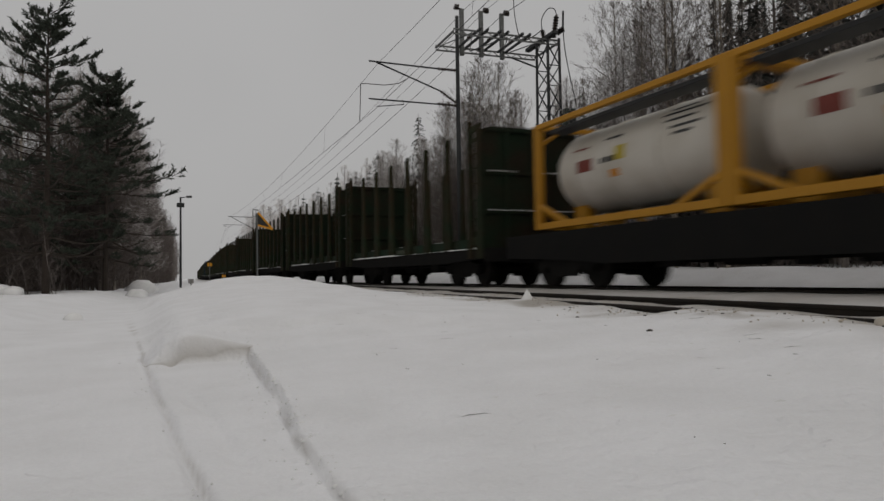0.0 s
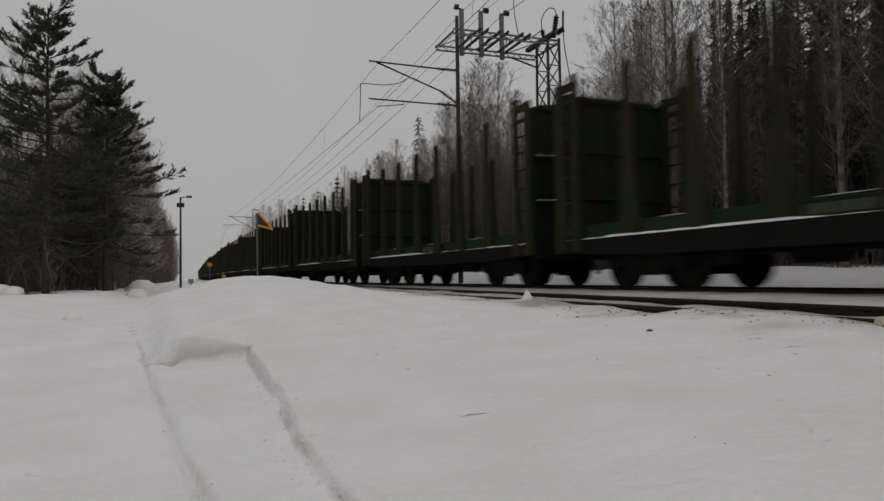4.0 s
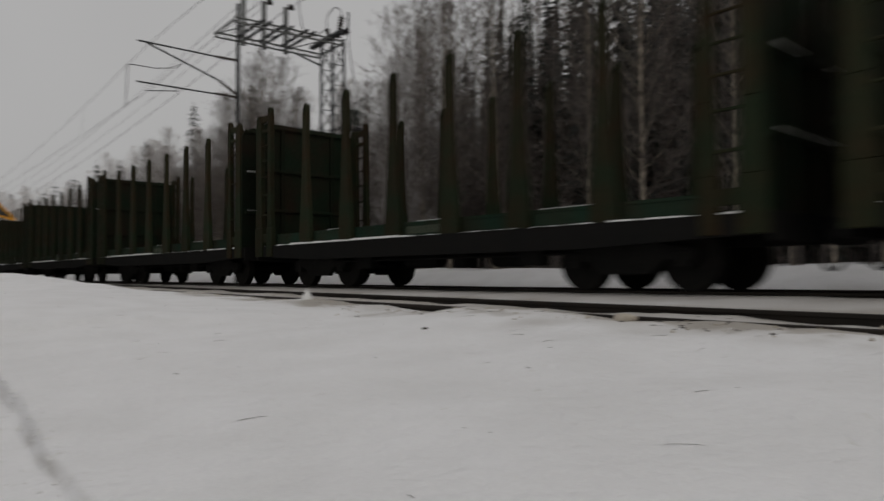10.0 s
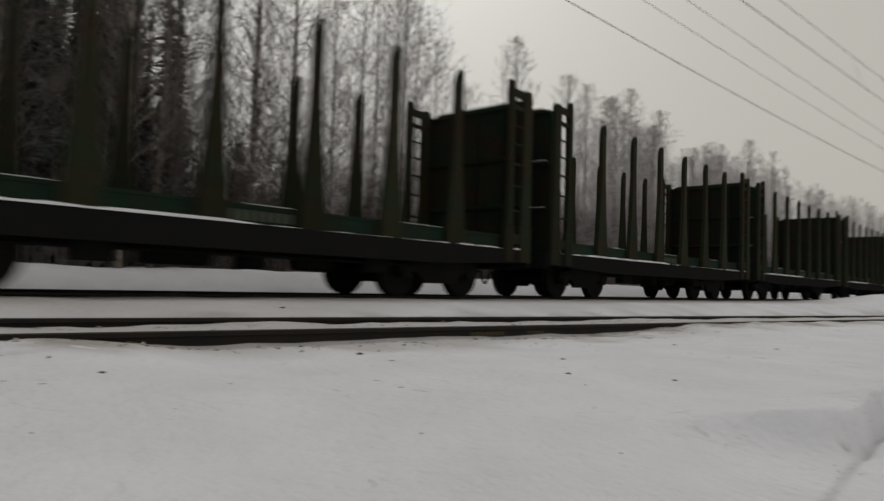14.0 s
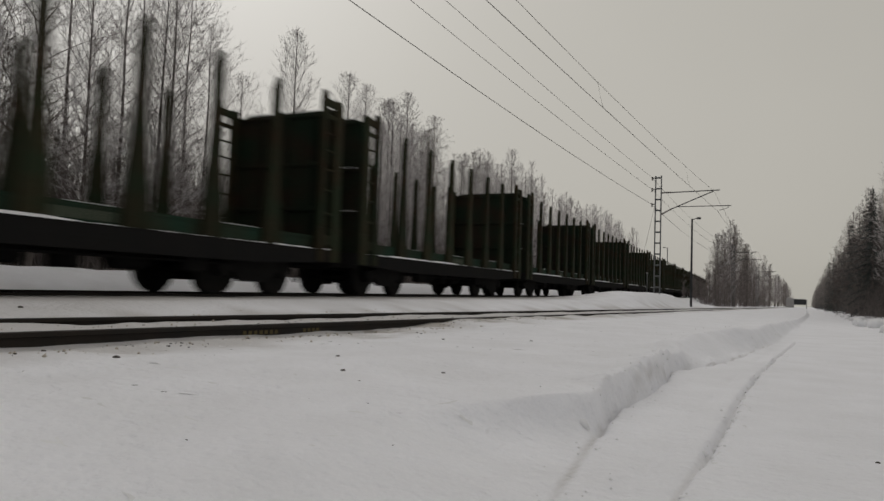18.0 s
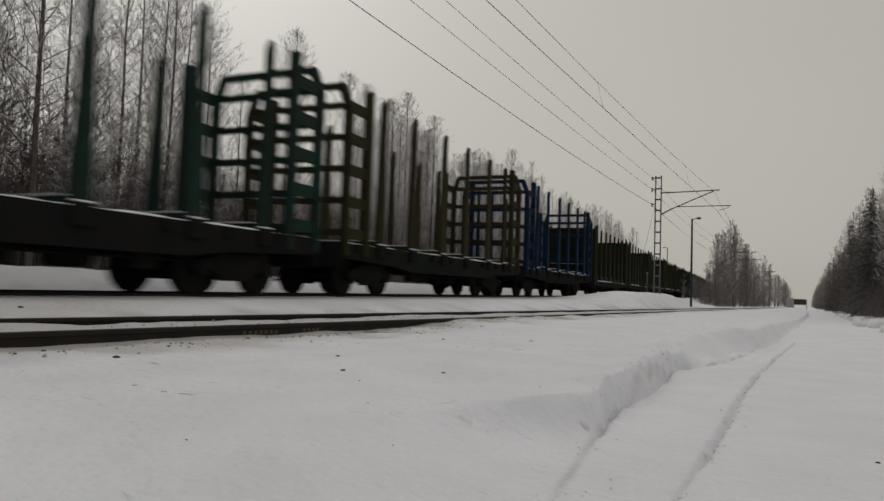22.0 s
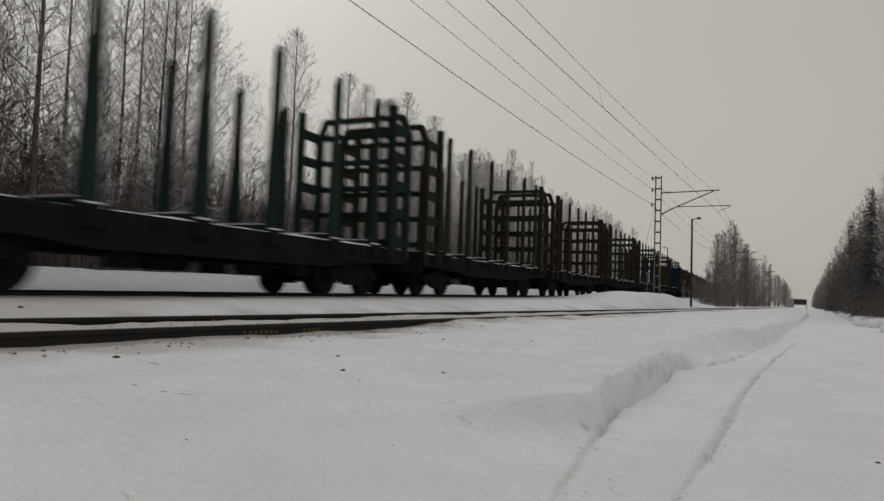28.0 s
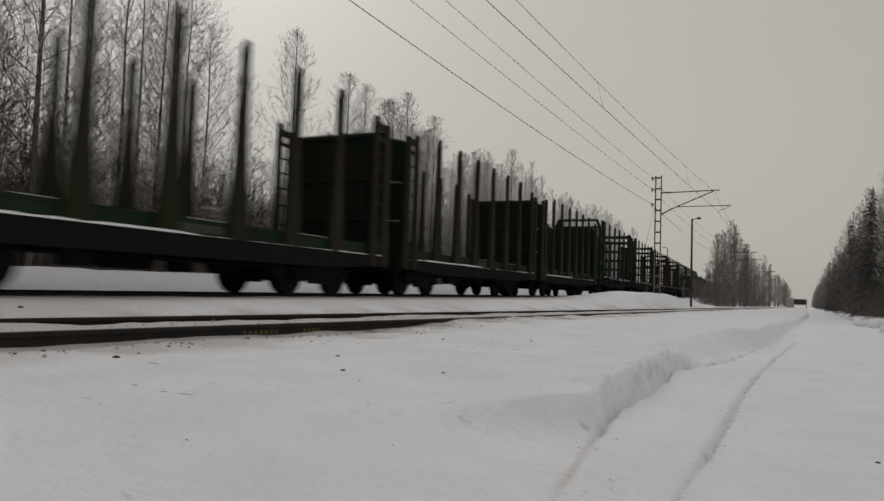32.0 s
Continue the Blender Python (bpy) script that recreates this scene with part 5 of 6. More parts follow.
def spruce_meshes(seed, h, whorls, width, gap=0.2):
    """Trunk and crown of a spruce: uneven whorls of drooping boughs fringed with hanging needle blades."""
    rng = random.Random(seed)
    tr, cr = Sticks(), Sticks()
    pts = trunk_path(rng, h, 0.01)
    add_trunk(tr, [p - Vector((0, 0, 0.3)) if i == 0 else p for i, p in enumerate(pts)], 0.011 * h)
    for i in range(whorls):
        t = 0.05 + 0.945 * i / whorls
        ln0 = width * (1 - t) ** 0.85 + 0.10
        for k in range(6):
            an = k * math.pi / 3 + i * 0.9 + rng.uniform(-0.45, 0.45)
            ln = ln0 * rng.uniform(0.45, 1.2)
            out = Vector((math.cos(an), math.sin(an), 0))
            side = Vector((-out.y, out.x, 0))
            p = on_path(pts, min(0.999, t + rng.uniform(-0.012, 0.012)))
            last = p
            sag = rng.uniform(0.35, 0.7)
            steps = max(3, int(ln / gap))
            for s in range(steps):
                f = (s + 1) / steps
                q = p + out * ln * f + Vector((0, 0, 0.22 * ln * f - sag * ln * f * f))
                cr.blade(last, q, side, 0.02)
                for sg in (-1, 1):
                    l3 = (0.10 + 0.22 * ln * (1 - f * 0.55)) * rng.uniform(0.5, 1.2)
                    dd = (side * sg * rng.uniform(0.5, 1.1) + out * rng.uniform(0.3, 0.9) + Vector((0, 0, -rng.uniform(0.1, 0.9)))).normalized()
                    cr.blade(q, q + dd * l3, dd.orthogonal().normalized(), gap * (0.2 + 0.1 * rng.random()))
                    e = (side * sg * 0.25 + Vector((0, 0, -1)) + out * rng.uniform(-0.2, 0.4)).normalized()
                    cr.blade(q, q + e * l3 * 0.75, side, gap * 0.22)
                last = q
    return tr, cr


def pine_meshes(seed, h, reach, bough=None):
    """A big pine: uneven whorls of crooked limbs that turn up at the tips, set with finger-like needled shoots."""
    rng = random.Random(seed)
    tr, cr, lb = Sticks(), Sticks(), Sticks()
    pts = trunk_path(rng, h, 0.02, 9)
    add_trunk(tr, [p - Vector((0, 0, 0.4)) if i == 0 else p for i, p in enumerate(pts)], 0.013 * h, 9)

    def shoot(p, d, ln):
        d = bend(d + Vector((0, 0, 0.55)), rng, 0.18)
        for k in range(15):
            o = p + d * ln * (k + rng.random()) / 15
            e = (d * 0.75 + Vector((rng.gauss(0, 0.6), rng.gauss(0, 0.6), rng.gauss(0, 0.5)))).normalized()
            cr.blade(o, o + e * rng.uniform(0.10, 0.17), Matrix.Rotation(rng.uniform(0, 3.1), 3, e) @ e.orthogonal().normalized(), 0.026)

    if bough:
        t, an, ln = bough
        p, d = on_path(pts, t), Vector((math.cos(an), math.sin(an), 0.15)).normalized()
        for s in range(9):
            d = bend(d + Vector((0, 0, 0.05 if s > 4 else -0.02)), rng, 0.06)
            q = p + d * ln / 9
            lb.stick(p, q, 0.045 * (1 - s / 10) + 0.005, 0.045 * (1 - (s + 1) / 10) + 0.005, 4)
            for j in range(4 if s > 1 else 0):
                e = bend(d + Vector((0, 0, 0.2)), rng, 0.5)
                o = p.lerp(q, rng.random())
                lb.stick(o, o + e * 0.25, 0.01, 0.006)
                shoot(o + e * 0.2, e, rng.uniform(0.22, 0.34))
            p = q
        shoot(p, d, 0.36)
    whorls = 22
    for i in range(whorls):
        t = 0.15 + 0.845 * (i / whorls) ** 0.92
        for k in range(rng.choice((3, 4, 5, 5, 6)) if t < 0.9 else 3):
            an = k * 1.35 + i * 0.8 + rng.uniform(-0.5, 0.5)
            prof = (0.75 + 0.25 * math.sin(min(t, 0.5) / 0.5 * math.pi / 2)) * (1 - max(0, t - 0.35) / 0.65 * 0.80)
            ln = reach * prof * rng.choice((0.4, 0.6, 0.8, 0.95, 1.15))
            out = Vector((math.cos(an), math.sin(an), 0))
            d = (out + Vector((0, 0, -0.22 + 1.0 * max(0, t - 0.3)))).normalized()
            p = on_path(pts, min(0.999, t + rng.uniform(-0.01, 0.01)))
            seg = max(3, int(ln / 0.42))
            for s in range(seg):
                d = bend(d + Vector((0, 0, 0.03 + 0.12 * s / seg)), rng, 0.12)
                q = p + d * ln / seg
                r = 0.04 * (1 - s / seg) * (1.1 - t) + 0.008
                lb.stick(p, q, r + 0.005, r, 4)
                if (s >= seg * 0.22 or t > 0.7) and (t > 0.38 or rng.random() < 0.3 + t):
                    for j in range(2 if s < seg - 1 else 3):
                        sd = Vector((-out.y, out.x, 0)) * rng.choice((-1, 1))
                        e = (d * 0.8 + sd * rng.uniform(0.2, 1.0) + Vector((0, 0, rng.uniform(-0.1, 0.3)))).normalized()
                        o = p.lerp(q, rng.random())
                        l2 = rng.uniform(0.22, 0.65) * (0.55 + 0.45 * ln / reach)
                        m = o + e * l2
                        lb.stick(o, m, 0.010, 0.006)
                        shoot(m, e, rng.uniform(0.22, 0.36))
                        shoot(o.lerp(m, 0.45), (e + sd * 0.4).normalized(), rng.uniform(0.18, 0.28))
                        shoot(o.lerp(m, 0.75), (e - sd * 0.5).normalized(), rng.uniform(0.18, 0.28))
                p = q
            shoot(p, d, 0.36)
    return tr, lb, cr


def bush_mesh(seed, h):
    """A leafless thicket of thin rising stems and side twigs."""
    rng = random.Random(seed)
    st = Sticks()
    for i in range(17):
        p = Vector((rng.gauss(0, 0.8), rng.gauss(0, 0.8), -0.15))
        d = Vector((rng.gauss(0, 0.22), rng.gauss(0, 0.22), 1)).normalized()
        ln = h * rng.uniform(0.45, 1.0)
        for s in range(4):
            q = p + d * ln / 4
            st.stick(p, q, 0.013 * (1 - s / 5), 0.013 * (1 - (s + 1) / 5))
            for k in range(4):
                o = p.lerp(q, rng.random())
                e = (d * 0.8 + Vector((rng.gauss(0, 0.6), rng.gauss(0, 0.6), 0.2))).normalized()
                l2 = rng.uniform(0.2, 0.6) * (0.5 + h / 5)
                st.blade(o, o + e * l2, e.orthogonal().normalized(), 0.009)
                for w in range(2):
                    b0 = o + e * l2 * rng.random()
                    e2 = bend(e, rng, 0.6)
                    st.blade(b0, b0 + e2 * l2 * 0.6, e2.orthogonal().normalized(), 0.007)
            p, d = q, bend(d, rng, 0.12)
    return st


def tree_model(name, label, meshes, mats, group):
    r = root(name, Matrix(), label, "tree", group)
    for nm, st, mt in zip(("trunk", "crown") if len(meshes) == 2 else ("trunk", "branchwork", "crown"), meshes, mats):
        raw(nm, st.v, st.f, mt, r)
    return r


def plant(model, x, y, scale, turn, used):
    m = Matrix.Translation((x, y, land_z(x, y) - 0.05)) @ Matrix.Rotation(turn, 4, "Z")
    if model.name not in used:
        used.add(model.name)
        ob = model
        ob.matrix_basis = m
    else:
        ob = copy_thing(model, m)
    ob.scale = (scale, scale, scale)
    return ob


USED = set()
RIGHT, LEFT, MID = "trees of the forest behind the train", "trees along the path", "trees between the diverging tracks"


# the skyline: azimuth from the path's direction, and height of the tree tops over distance
SKY_AHEAD = [(-60, 1.2), (-50, 0.75), (-43.5, 0.479), (-34, 0.375), (-32.6, 0.341), (-30.3, 0.287), (-27, 0.261), (-24.7, 0.3), (-23.3, 0.314), (-20.4, 0.244), (-18.1, 0.232), (-15.7, 0.2), (-11.5, 0.154),
             (-9.7, 0.13), (-6.1, 0.117), (-4.3, 0.089), (-2.6, 0.053), (-1.3, 0.03), (0.5, 0.019), (1.3, 0.076), (2.2, 0.118), (3.1, 0.17), (3.9, 0.222), (4.9, 0.273), (5.9, 0.297), (7.4, 0.342), (12, 0.35)]
SKY_BACK = [(172, 0.25), (174.8, 0.179), (176.1, 0.146), (177.2, 0.107), (178.6, 0.054), (179.4, 0.014), (180.1, 0.014), (180.8, 0.031), (181.9, 0.057), (183.5, 0.082), (184.7, 0.114), (185.9, 0.116), (186.4, 0.086),
            (186.7, 0.05), (188.7, 0.05), (190.2, 0.062), (191.7, 0.089), (194.7, 0.122), (197.6, 0.145), (201, 0.185), (207.1, 0.215), (211, 0.275), (217.8, 0.25), (222, 0.25), (225.7, 0.32), (228.5, 0.40), (235, 0.5), (245, 0.9)]


def sky_limit(x, y):
    """How high a tree at x, y may stand under the skyline."""
    az = math.degrees(math.atan2(-x, y))
    a, e = np.array(SKY_AHEAD if abs(az) < 90 else SKY_BACK).T
    k = float(np.interp(az if abs(az) < 90 else az % 360, a, e))
    return max(1.2, EYE + k * math.hypot(x, y) - 0.2)


def dense_wood(st, rng, n, place, h0, h1, wide, stems=0.05, cap=0.92):
    """Adds n crowded conifer shapes: a stem and rings of ragged hanging blades."""
    for i in range(n):
        x, yy = place(rng)
        h = min(rng.uniform(h0, h1), sky_limit(x, yy) * cap * rng.uniform(0.75, 1.0))
        b = Vector((x, yy, land_z(x, yy) - 0.3))
        st.stick(b, b + Vector((0, 0, h)), stems + 0.03, 0.02)
        w = h * wide * rng.uniform(0.8, 1.2)
        rings = 26
        for s in range(rings):
            zz = h * (0.04 + 0.96 * (s + rng.uniform(-0.4, 0.4)) / rings)
            ww = (w * (1 - s / (rings + 0.5)) + 0.14) * rng.uniform(0.7, 1.15)
            for k in range(11):
                an = rng.uniform(0, 6.28)
                o = Vector((math.cos(an), math.sin(an), -rng.uniform(0.1, 0.7))) * rng.uniform(0.55, 1.1)
                c = b + Vector((0, 0, max(0.1, zz + rng.gauss(0, 0.012) * h)))
                st.blade(c, c + o * ww, Vector((-o.y, o.x, 0.5)).normalized(), 0.07 + 0.05 * rng.random())


def dense_brush(st, rng, n, place, h0, h1, w=0.014, cap=0.7):
    """Adds n thin leafless stems with side twigs."""
    for i in range(n):
        x, yy = place(rng)
        h = min(rng.uniform(h0, h1), sky_limit(x, yy) * cap * rng.uniform(0.7, 1.0))
        b = Vector((x, yy, land_z(x, yy) - 0.3))
        d = Vector((rng.gauss(0, 0.06), rng.gauss(0, 0.06), 1))
        st.stick(b, b + d * h, 0.006 + 0.002 * h, 0.004)
        for s in range(int(10 + 4 * h)):
            o = b + d * h * rng.uniform(0.10, 1.0)
            e = Vector((rng.gauss(0, 1), rng.gauss(0, 1), rng.uniform(0.3, 1.6))).normalized()
            l2 = rng.uniform(0.3, 1.0)
            sd = e.orthogonal().normalized()
            st.blade(o, o + e * l2, sd, w)
            st.blade(o + e * l2 * 0.4, o + e * l2 * 0.4 + bend(e, rng, 0.6) * l2 * 0.7, sd, w * 0.8)


def build_forest():
    rng = random.Random(11)
    frost = [tree_model("birch_tree", "leafless birch with frosted fine twigs", birch_meshes(s, 12, 62, 2, 18, 0.06, 0.12, 0.235, 0.0046, 1.4, True), (BARK, TWIG), RIGHT) for s in (1, 2, 3, 4)]
    wide = [tree_model("birch_tree", "spreading leafless birch with dark limbs and frosted twigs", birch_meshes(s, 12, 46, 2, 20, 0.08, 0.16, 0.30, 0.0046, 1.5, True, 0.3), (BARK, TWIG), RIGHT) for s in (51, 52, 53)]
    dark = [tree_model("birch_tree", "slender leafless birch with pale trunk and brown twigs", birch_meshes(s, 12, 54, 2, 19, 0.06, 0.16, 0.27, 0.0048, 1.4, True), (BIRCH, TWIG_DARK), RIGHT) for s in (5, 6, 7)]
    spruce = [tree_model("spruce_tree", "dark spruce with drooping boughs", spruce_meshes(s, 12, 32, 2.3), (BARK, SPRUCE), RIGHT) for s in (8, 9, 10)]
    weep = [tree_model("birch_tree", "tall birch with hanging frosted twigs", birch_meshes(s, 12, 34, 3, 9, 0.75, 0.12, 0.22, 0.006, 1.2, True), (BARK, TWIG), LEFT) for s in (14, 15)]
    # far trees are gathered into one mesh for each kind
    far_frost = [birch_meshes(s, 12, 26, 2, 5, 0.06, 0.05, 0.23, 0.0125, 1.7) for s in (41, 42, 43)]
    far_dark = [birch_meshes(s, 12, 26, 2, 5, 0.06, 0.04, 0.23, 0.0135, 1.7) for s in (46, 47)]
    far_spruce = [spruce_meshes(s, 12, 20, 2.2, 0.3) for s in (44, 45)]
    gathered = {"frost": Sticks(), "brown": Sticks(), "spruce": Sticks(), "trunks": Sticks()}

    def gather(kind, pair, m):
        for st, src in ((gathered["trunks"], pair[0]), (gathered[kind], pair[1])):
            k = len(st.v)
            st.v += [m @ v for v in src.v]
            st.f += [tuple(i + k for i in f) for f in src.f]

    bushes = []
    for s in (21, 22, 23):
        ob = raw("bush", *(lambda b: (b.v, b.f))(bush_mesh(s, 3.0)), TWIG_DARK)
        bushes.append(tagged(ob, "leafless brown thicket standing in snow", "bush", "thickets at the forest edge"))

    def front(y):
        return train_x(y) + 6.4 + (0.035 * max(0, -y))

    def put(models, x, y, h, group=None, mixed=0.0, back=False):
        turn = rng.uniform(0, 6.28)
        if back or not -62 < y < 62:
            m = Matrix.Translation((x, y, land_z(x, y) - 0.05)) @ Matrix.Rotation(turn, 4, "Z") @ Matrix.Scale(h / 12, 4)
            if models is spruce:
                gather("spruce", rng.choice(far_spruce), m)
            elif models is dark or rng.random() < mixed:
                gather("brown", rng.choice(far_dark), m)
            else:
                gather("frost", rng.choice(far_frost), m)
            return
        ob = plant(rng.choice(models), x, y, h / 12, turn, USED)
        if group:
            ob["group"] = group

    # single tall birches of the forest edge, by azimuth and skyline
    for az, k, depth in ((-139.7, 0.369, 0.3), (-144.2, 0.314, 0.6), (-145.6, 0.30, 1.5), (-149.0, 0.291, 0.4), (-147.6, 0.28, 1.6), (-151.4, 0.259, 0.5), (-157.9, 0.212, 0.5), (-159.6, 0.196, 1.2), (-165.3, 0.132, 1.0),
                         (-121.6, 0.62, -0.6), (-127.0, 0.45, 0.4), (-129.6, 0.43, 0.2), (-131.5, 0.41, 0.6), (-133.0, 0.36, 1.6), (-23.3, 0.314, 0.8), (-24.9, 0.306, 1.4), (-20.6, 0.246, 0.4), (-22.0, 0.25, 1.6), (-34.2, 0.385, 0.4), (-36.5, 0.42, 0.6), (-38.8, 0.46, 0.2)):
        c, s = -math.sin(radians(az)), math.cos(radians(az))
        r = 12.0
        while r * c < front(r * s) + depth:
            r += 0.2
        put(wide if -135 < az < -100 else (dark if az > -100 else frost), r * c, r * s, EYE + k * r - land_z(r * c, r * s))
    # forest behind the train
    for row, (step, depth) in enumerate(((2.4, 0.0), (2.7, 2.4), (3.3, 5.2), (4.2, 8.5))):
        y = -150.0
        while y < 170:
            yy = y + rng.uniform(-0.9, 0.9)
            x = front(yy) + depth + rng.uniform(-1.0, 1.2)
            u = rng.random()
            h = rng.uniform(9.0, 11.6) + 0.5 * row
            if -40 < yy < -9 and rng.random() < (0.85 if row else 0.5):
                y += step
                continue
            lim = sky_limit(x, yy)
            if -10.5 < yy < 19:
                pool = spruce if u < (0.12 if row == 0 else 0.5) else dark
                h = min(h * 1.15, lim)
            else:
                pool = frost if u < (0.85 if row < 2 else 0.6) * (0.3 if 4 < yy < 45 else 1) else dark
                if pool is frost and -22 < yy < 0 and rng.random() < 0.5:
                    pool = wide
                if yy > 17 and row > 1 and u > 0.5:
                    pool = spruce
                h = min(15.0, lim * (rng.uniform(0.72, 0.98) if pool is not spruce else rng.uniform(0.55, 0.85)))
            put(pool, x, yy, h, back=row > 1)
            y += step * (1.0 if abs(y) < 60 else 1.6)
    # spruces that stand over the birches along the curve
    for i in range(8):
        yy = 42 + 6.5 * i + rng.uniform(-1.2, 1.2)
        x = front(yy) + rng.uniform(0.5, 3.5)
        put(spruce, x, yy, sky_limit(x, yy) * rng.uniform(0.86, 1.0))
    # thickets at its foot
    y = -80.0
    while y < 80:
        yy = y + rng.uniform(-0.5, 0.5)
        x = front(yy) - 0.4 + rng.uniform(-0.6, 1.6)
        b = rng.choice(bushes)
        m = Matrix.Translation((x, yy, land_z(x, yy))) @ Matrix.Rotation(rng.uniform(0, 6.28), 4, "Z")
        s = rng.uniform(0.5, 1.1) if -10 < yy else rng.uniform(0.7, 1.4)
        if b.name not in USED:
            USED.add(b.name)
            b.matrix_basis, ob = m, b
        else:
            ob = copy_thing(b, m)
        ob.scale = (s, s, s)
        y += 2.0 if abs(y) < 50 else 4.0
    # trees between the diverging tracks, further on
    y = -98.0
    while y > -600:
        for k in range(2):
            x = 9.8 + rng.uniform(0, 1.4 + min(3.0, (-100 - y) * 0.04)) - 0.004 * max(0, -y - 200)
            yy = y + rng.uniform(-2.0, 2.0)
            put(frost, x, yy, min(15, sky_limit(x, yy) * rng.uniform(0.66, 1.03)), MID, 0.75)
        y -= 4.6 if y > -220 else 11
    # along the path ahead: forest edge on the camera's side
    y = -36.0
    while y > -560:
        for k in range(2):
            x = -4.7 - 0.004 * min(-y, 200) - k * 2.3 + rng.uniform(-0.7, 0.5)
            yy = y + rng.uniform(-1.2, 1.2)
            put(spruce if rng.random() < (0.42 if y > -90 else 0.25) else (dark if k or rng.random() < 0.5 else frost), x, yy, min(14, sky_limit(x, yy) * rng.uniform(0.7, 1.03)), LEFT, 0.85)
        y -= 2.8 if y > -110 else (5.5 if y > -200 else 12)
    # and along the path behind
    y = 35.0
    while y < 250:
        for k in range(2):
            x = -4.0 - k * 2.4 + rng.uniform(-0.6, 0.5)
            yy = y + rng.uniform(-1.3, 1.3)
            put(weep if rng.random() < 0.3 else dark, x, yy, min(14.5, sky_limit(x, yy) * rng.uniform(0.68, 0.98)), LEFT, 0.7)
        y += 3.2 if y < 110 else 6.5
    for bx, by, n in ((-4.0, 31, 24), (-3.4, -42, 20)):
        for i in range(n):
            yy = by + (1 if by > 0 else -1) * (i * 1.9 + rng.uniform(-0.5, 0.5))
            for k in (0, 1):
                x = bx - rng.uniform(0.2, 1.2) - k * 2.2 - (1.6 if abs(yy) < 34 else 0)
                ob = copy_thing(rng.choice(bushes), Matrix.Translation((x, yy, land_z(x, yy))) @ Matrix.Rotation(rng.uniform(0, 6.28), 4, "Z"))
                s = rng.uniform(0.7, 1.2) * (1.0 if by > 0 else 0.75)
                ob.scale = (s, s, s)
    for x, y, k in ((-3.9, 38, 0.94), (-4.1, 43, 1.0), (-3.7, 47.5, 1.0), (-4.2, 52, 0.96), (-3.8, 57, 1.0), (-6.5, 36, 0.8), (-8.0, 34, 0.75), (-3.8, 66, 0.98), (-3.7, 76, 1.0)):
        put(weep, x, y, sky_limit(x, y) * k, LEFT)
    for kind, mat, lb in (("frost", TWIG, "frosted leafless birch crowns far along the line"), ("brown", TWIG_DARK, "grey-brown leafless birch crowns far along the line"), ("spruce", SPRUCE, "dark spruce crowns far along the line"), ("trunks", BARK, "grey trunks of the far trees")):
        tagged(raw("far_" + kind + ("" if kind == "trunks" else "_trees"), gathered[kind].v, gathered[kind].f, mat), lb, "forest", kind="stuff")
    # big pines beside the path
    for sd, h, reach, x, y, tn, bough in ((33, 10.9, 3.4, -5.1, 29.5, 1.2, None), (37, 9.4, 2.4, -3.45, 33.0, 2.9, (0.50, -2.9, 2.9))):
        p = tree_model("pine_tree", "big spreading pine with dark needle tufts", pine_meshes(sd, h, reach, bough), (PINE_BARK, PINE_BARK, PINE), LEFT)
        p.matrix_basis = Matrix.Translation((x, y, land_z(x, y))) @ Matrix.Rotation(tn, 4, "Z")
    # crowded woods that close the view
    st = Sticks()
    dense_wood(st, rng, 75, lambda r: (lambda y: (front(y) + r.uniform(4, 8), y))(r.uniform(-10, 16)), 6.0, 10.5, 0.17)
    dense_wood(st, rng, 270, lambda r: (lambda y: (front(y) + r.uniform(7.5, 18), y))(r.uniform(-11, 19)), 11.0, 15.5, 0.15, cap=1.0)
    dense_wood(st, rng, 110, lambda r: (lambda y: (front(y) + r.uniform(5.0, 16), y))(r.uniform(19, 42)), 6.0, 11.0, 0.15, cap=0.66)
    dense_wood(st, rng, 170, lambda r: (lambda y: (front(y) + r.uniform(9, 22), y))(r.uniform(40, 190)), 8.0, 16.0, 0.13)
    dense_wood(st, rng, 90, lambda r: (lambda y: (front(y) + r.uniform(7, 16), y))(r.uniform(-60, -4)), 3.0, 6.0, 0.2)
    dense_wood(st, rng, 110, lambda r: (lambda y: (front(y) + r.uniform(12, 26), y))(r.uniform(-70, -8)), 4.0, 7.5, 0.2, cap=0.6)
    dense_wood(st, rng, 170, lambda r: (lambda y: (front(y) + r.uniform(8, 45), y))(r.uniform(-330, -60)), 5.0, 12.0, 0.17, cap=0.8)
    dense_wood(st, rng, 70, lambda r: (-9 - r.uniform(0, 8), r.choice((-1, 1)) * r.uniform(45, 260)), 6.0, 12.0, 0.16)
    dense_wood(st, rng, 170, lambda r: (lambda y: (front(y) + r.uniform(5, 14), y))(r.uniform(7, 26)), 9.0, 14.0, 0.18, cap=0.95)
    dense_wood(st, rng, 16, lambda r: (-8.5 - r.uniform(0, 8), r.uniform(33, 60)), 4.0, 7.5, 0.2)
    tagged(raw("far_woods", st.v, st.f, SPRUCE), "dense dark conifers crowding behind the front trees", "forest", kind="stuff")
    st = Sticks()
    dense_brush(st, rng, 1250, lambda r: (lambda y: (front(y) + r.uniform(0.3, 12), y))(r.uniform(-75, -4)), 2.0, 7.5, 0.010)
    dense_brush(st, rng, 500, lambda r: (lambda y: (front(y) + r.uniform(0.3, 14), y))(r.uniform(-170, -70)), 3.0, 9.0, 0.03)
    dense_brush(st, rng, 1100, lambda r: (lambda y: (front(y) + r.uniform(0.3, 9), y))(r.uniform(-14, 70)), 2.0, 9.0)
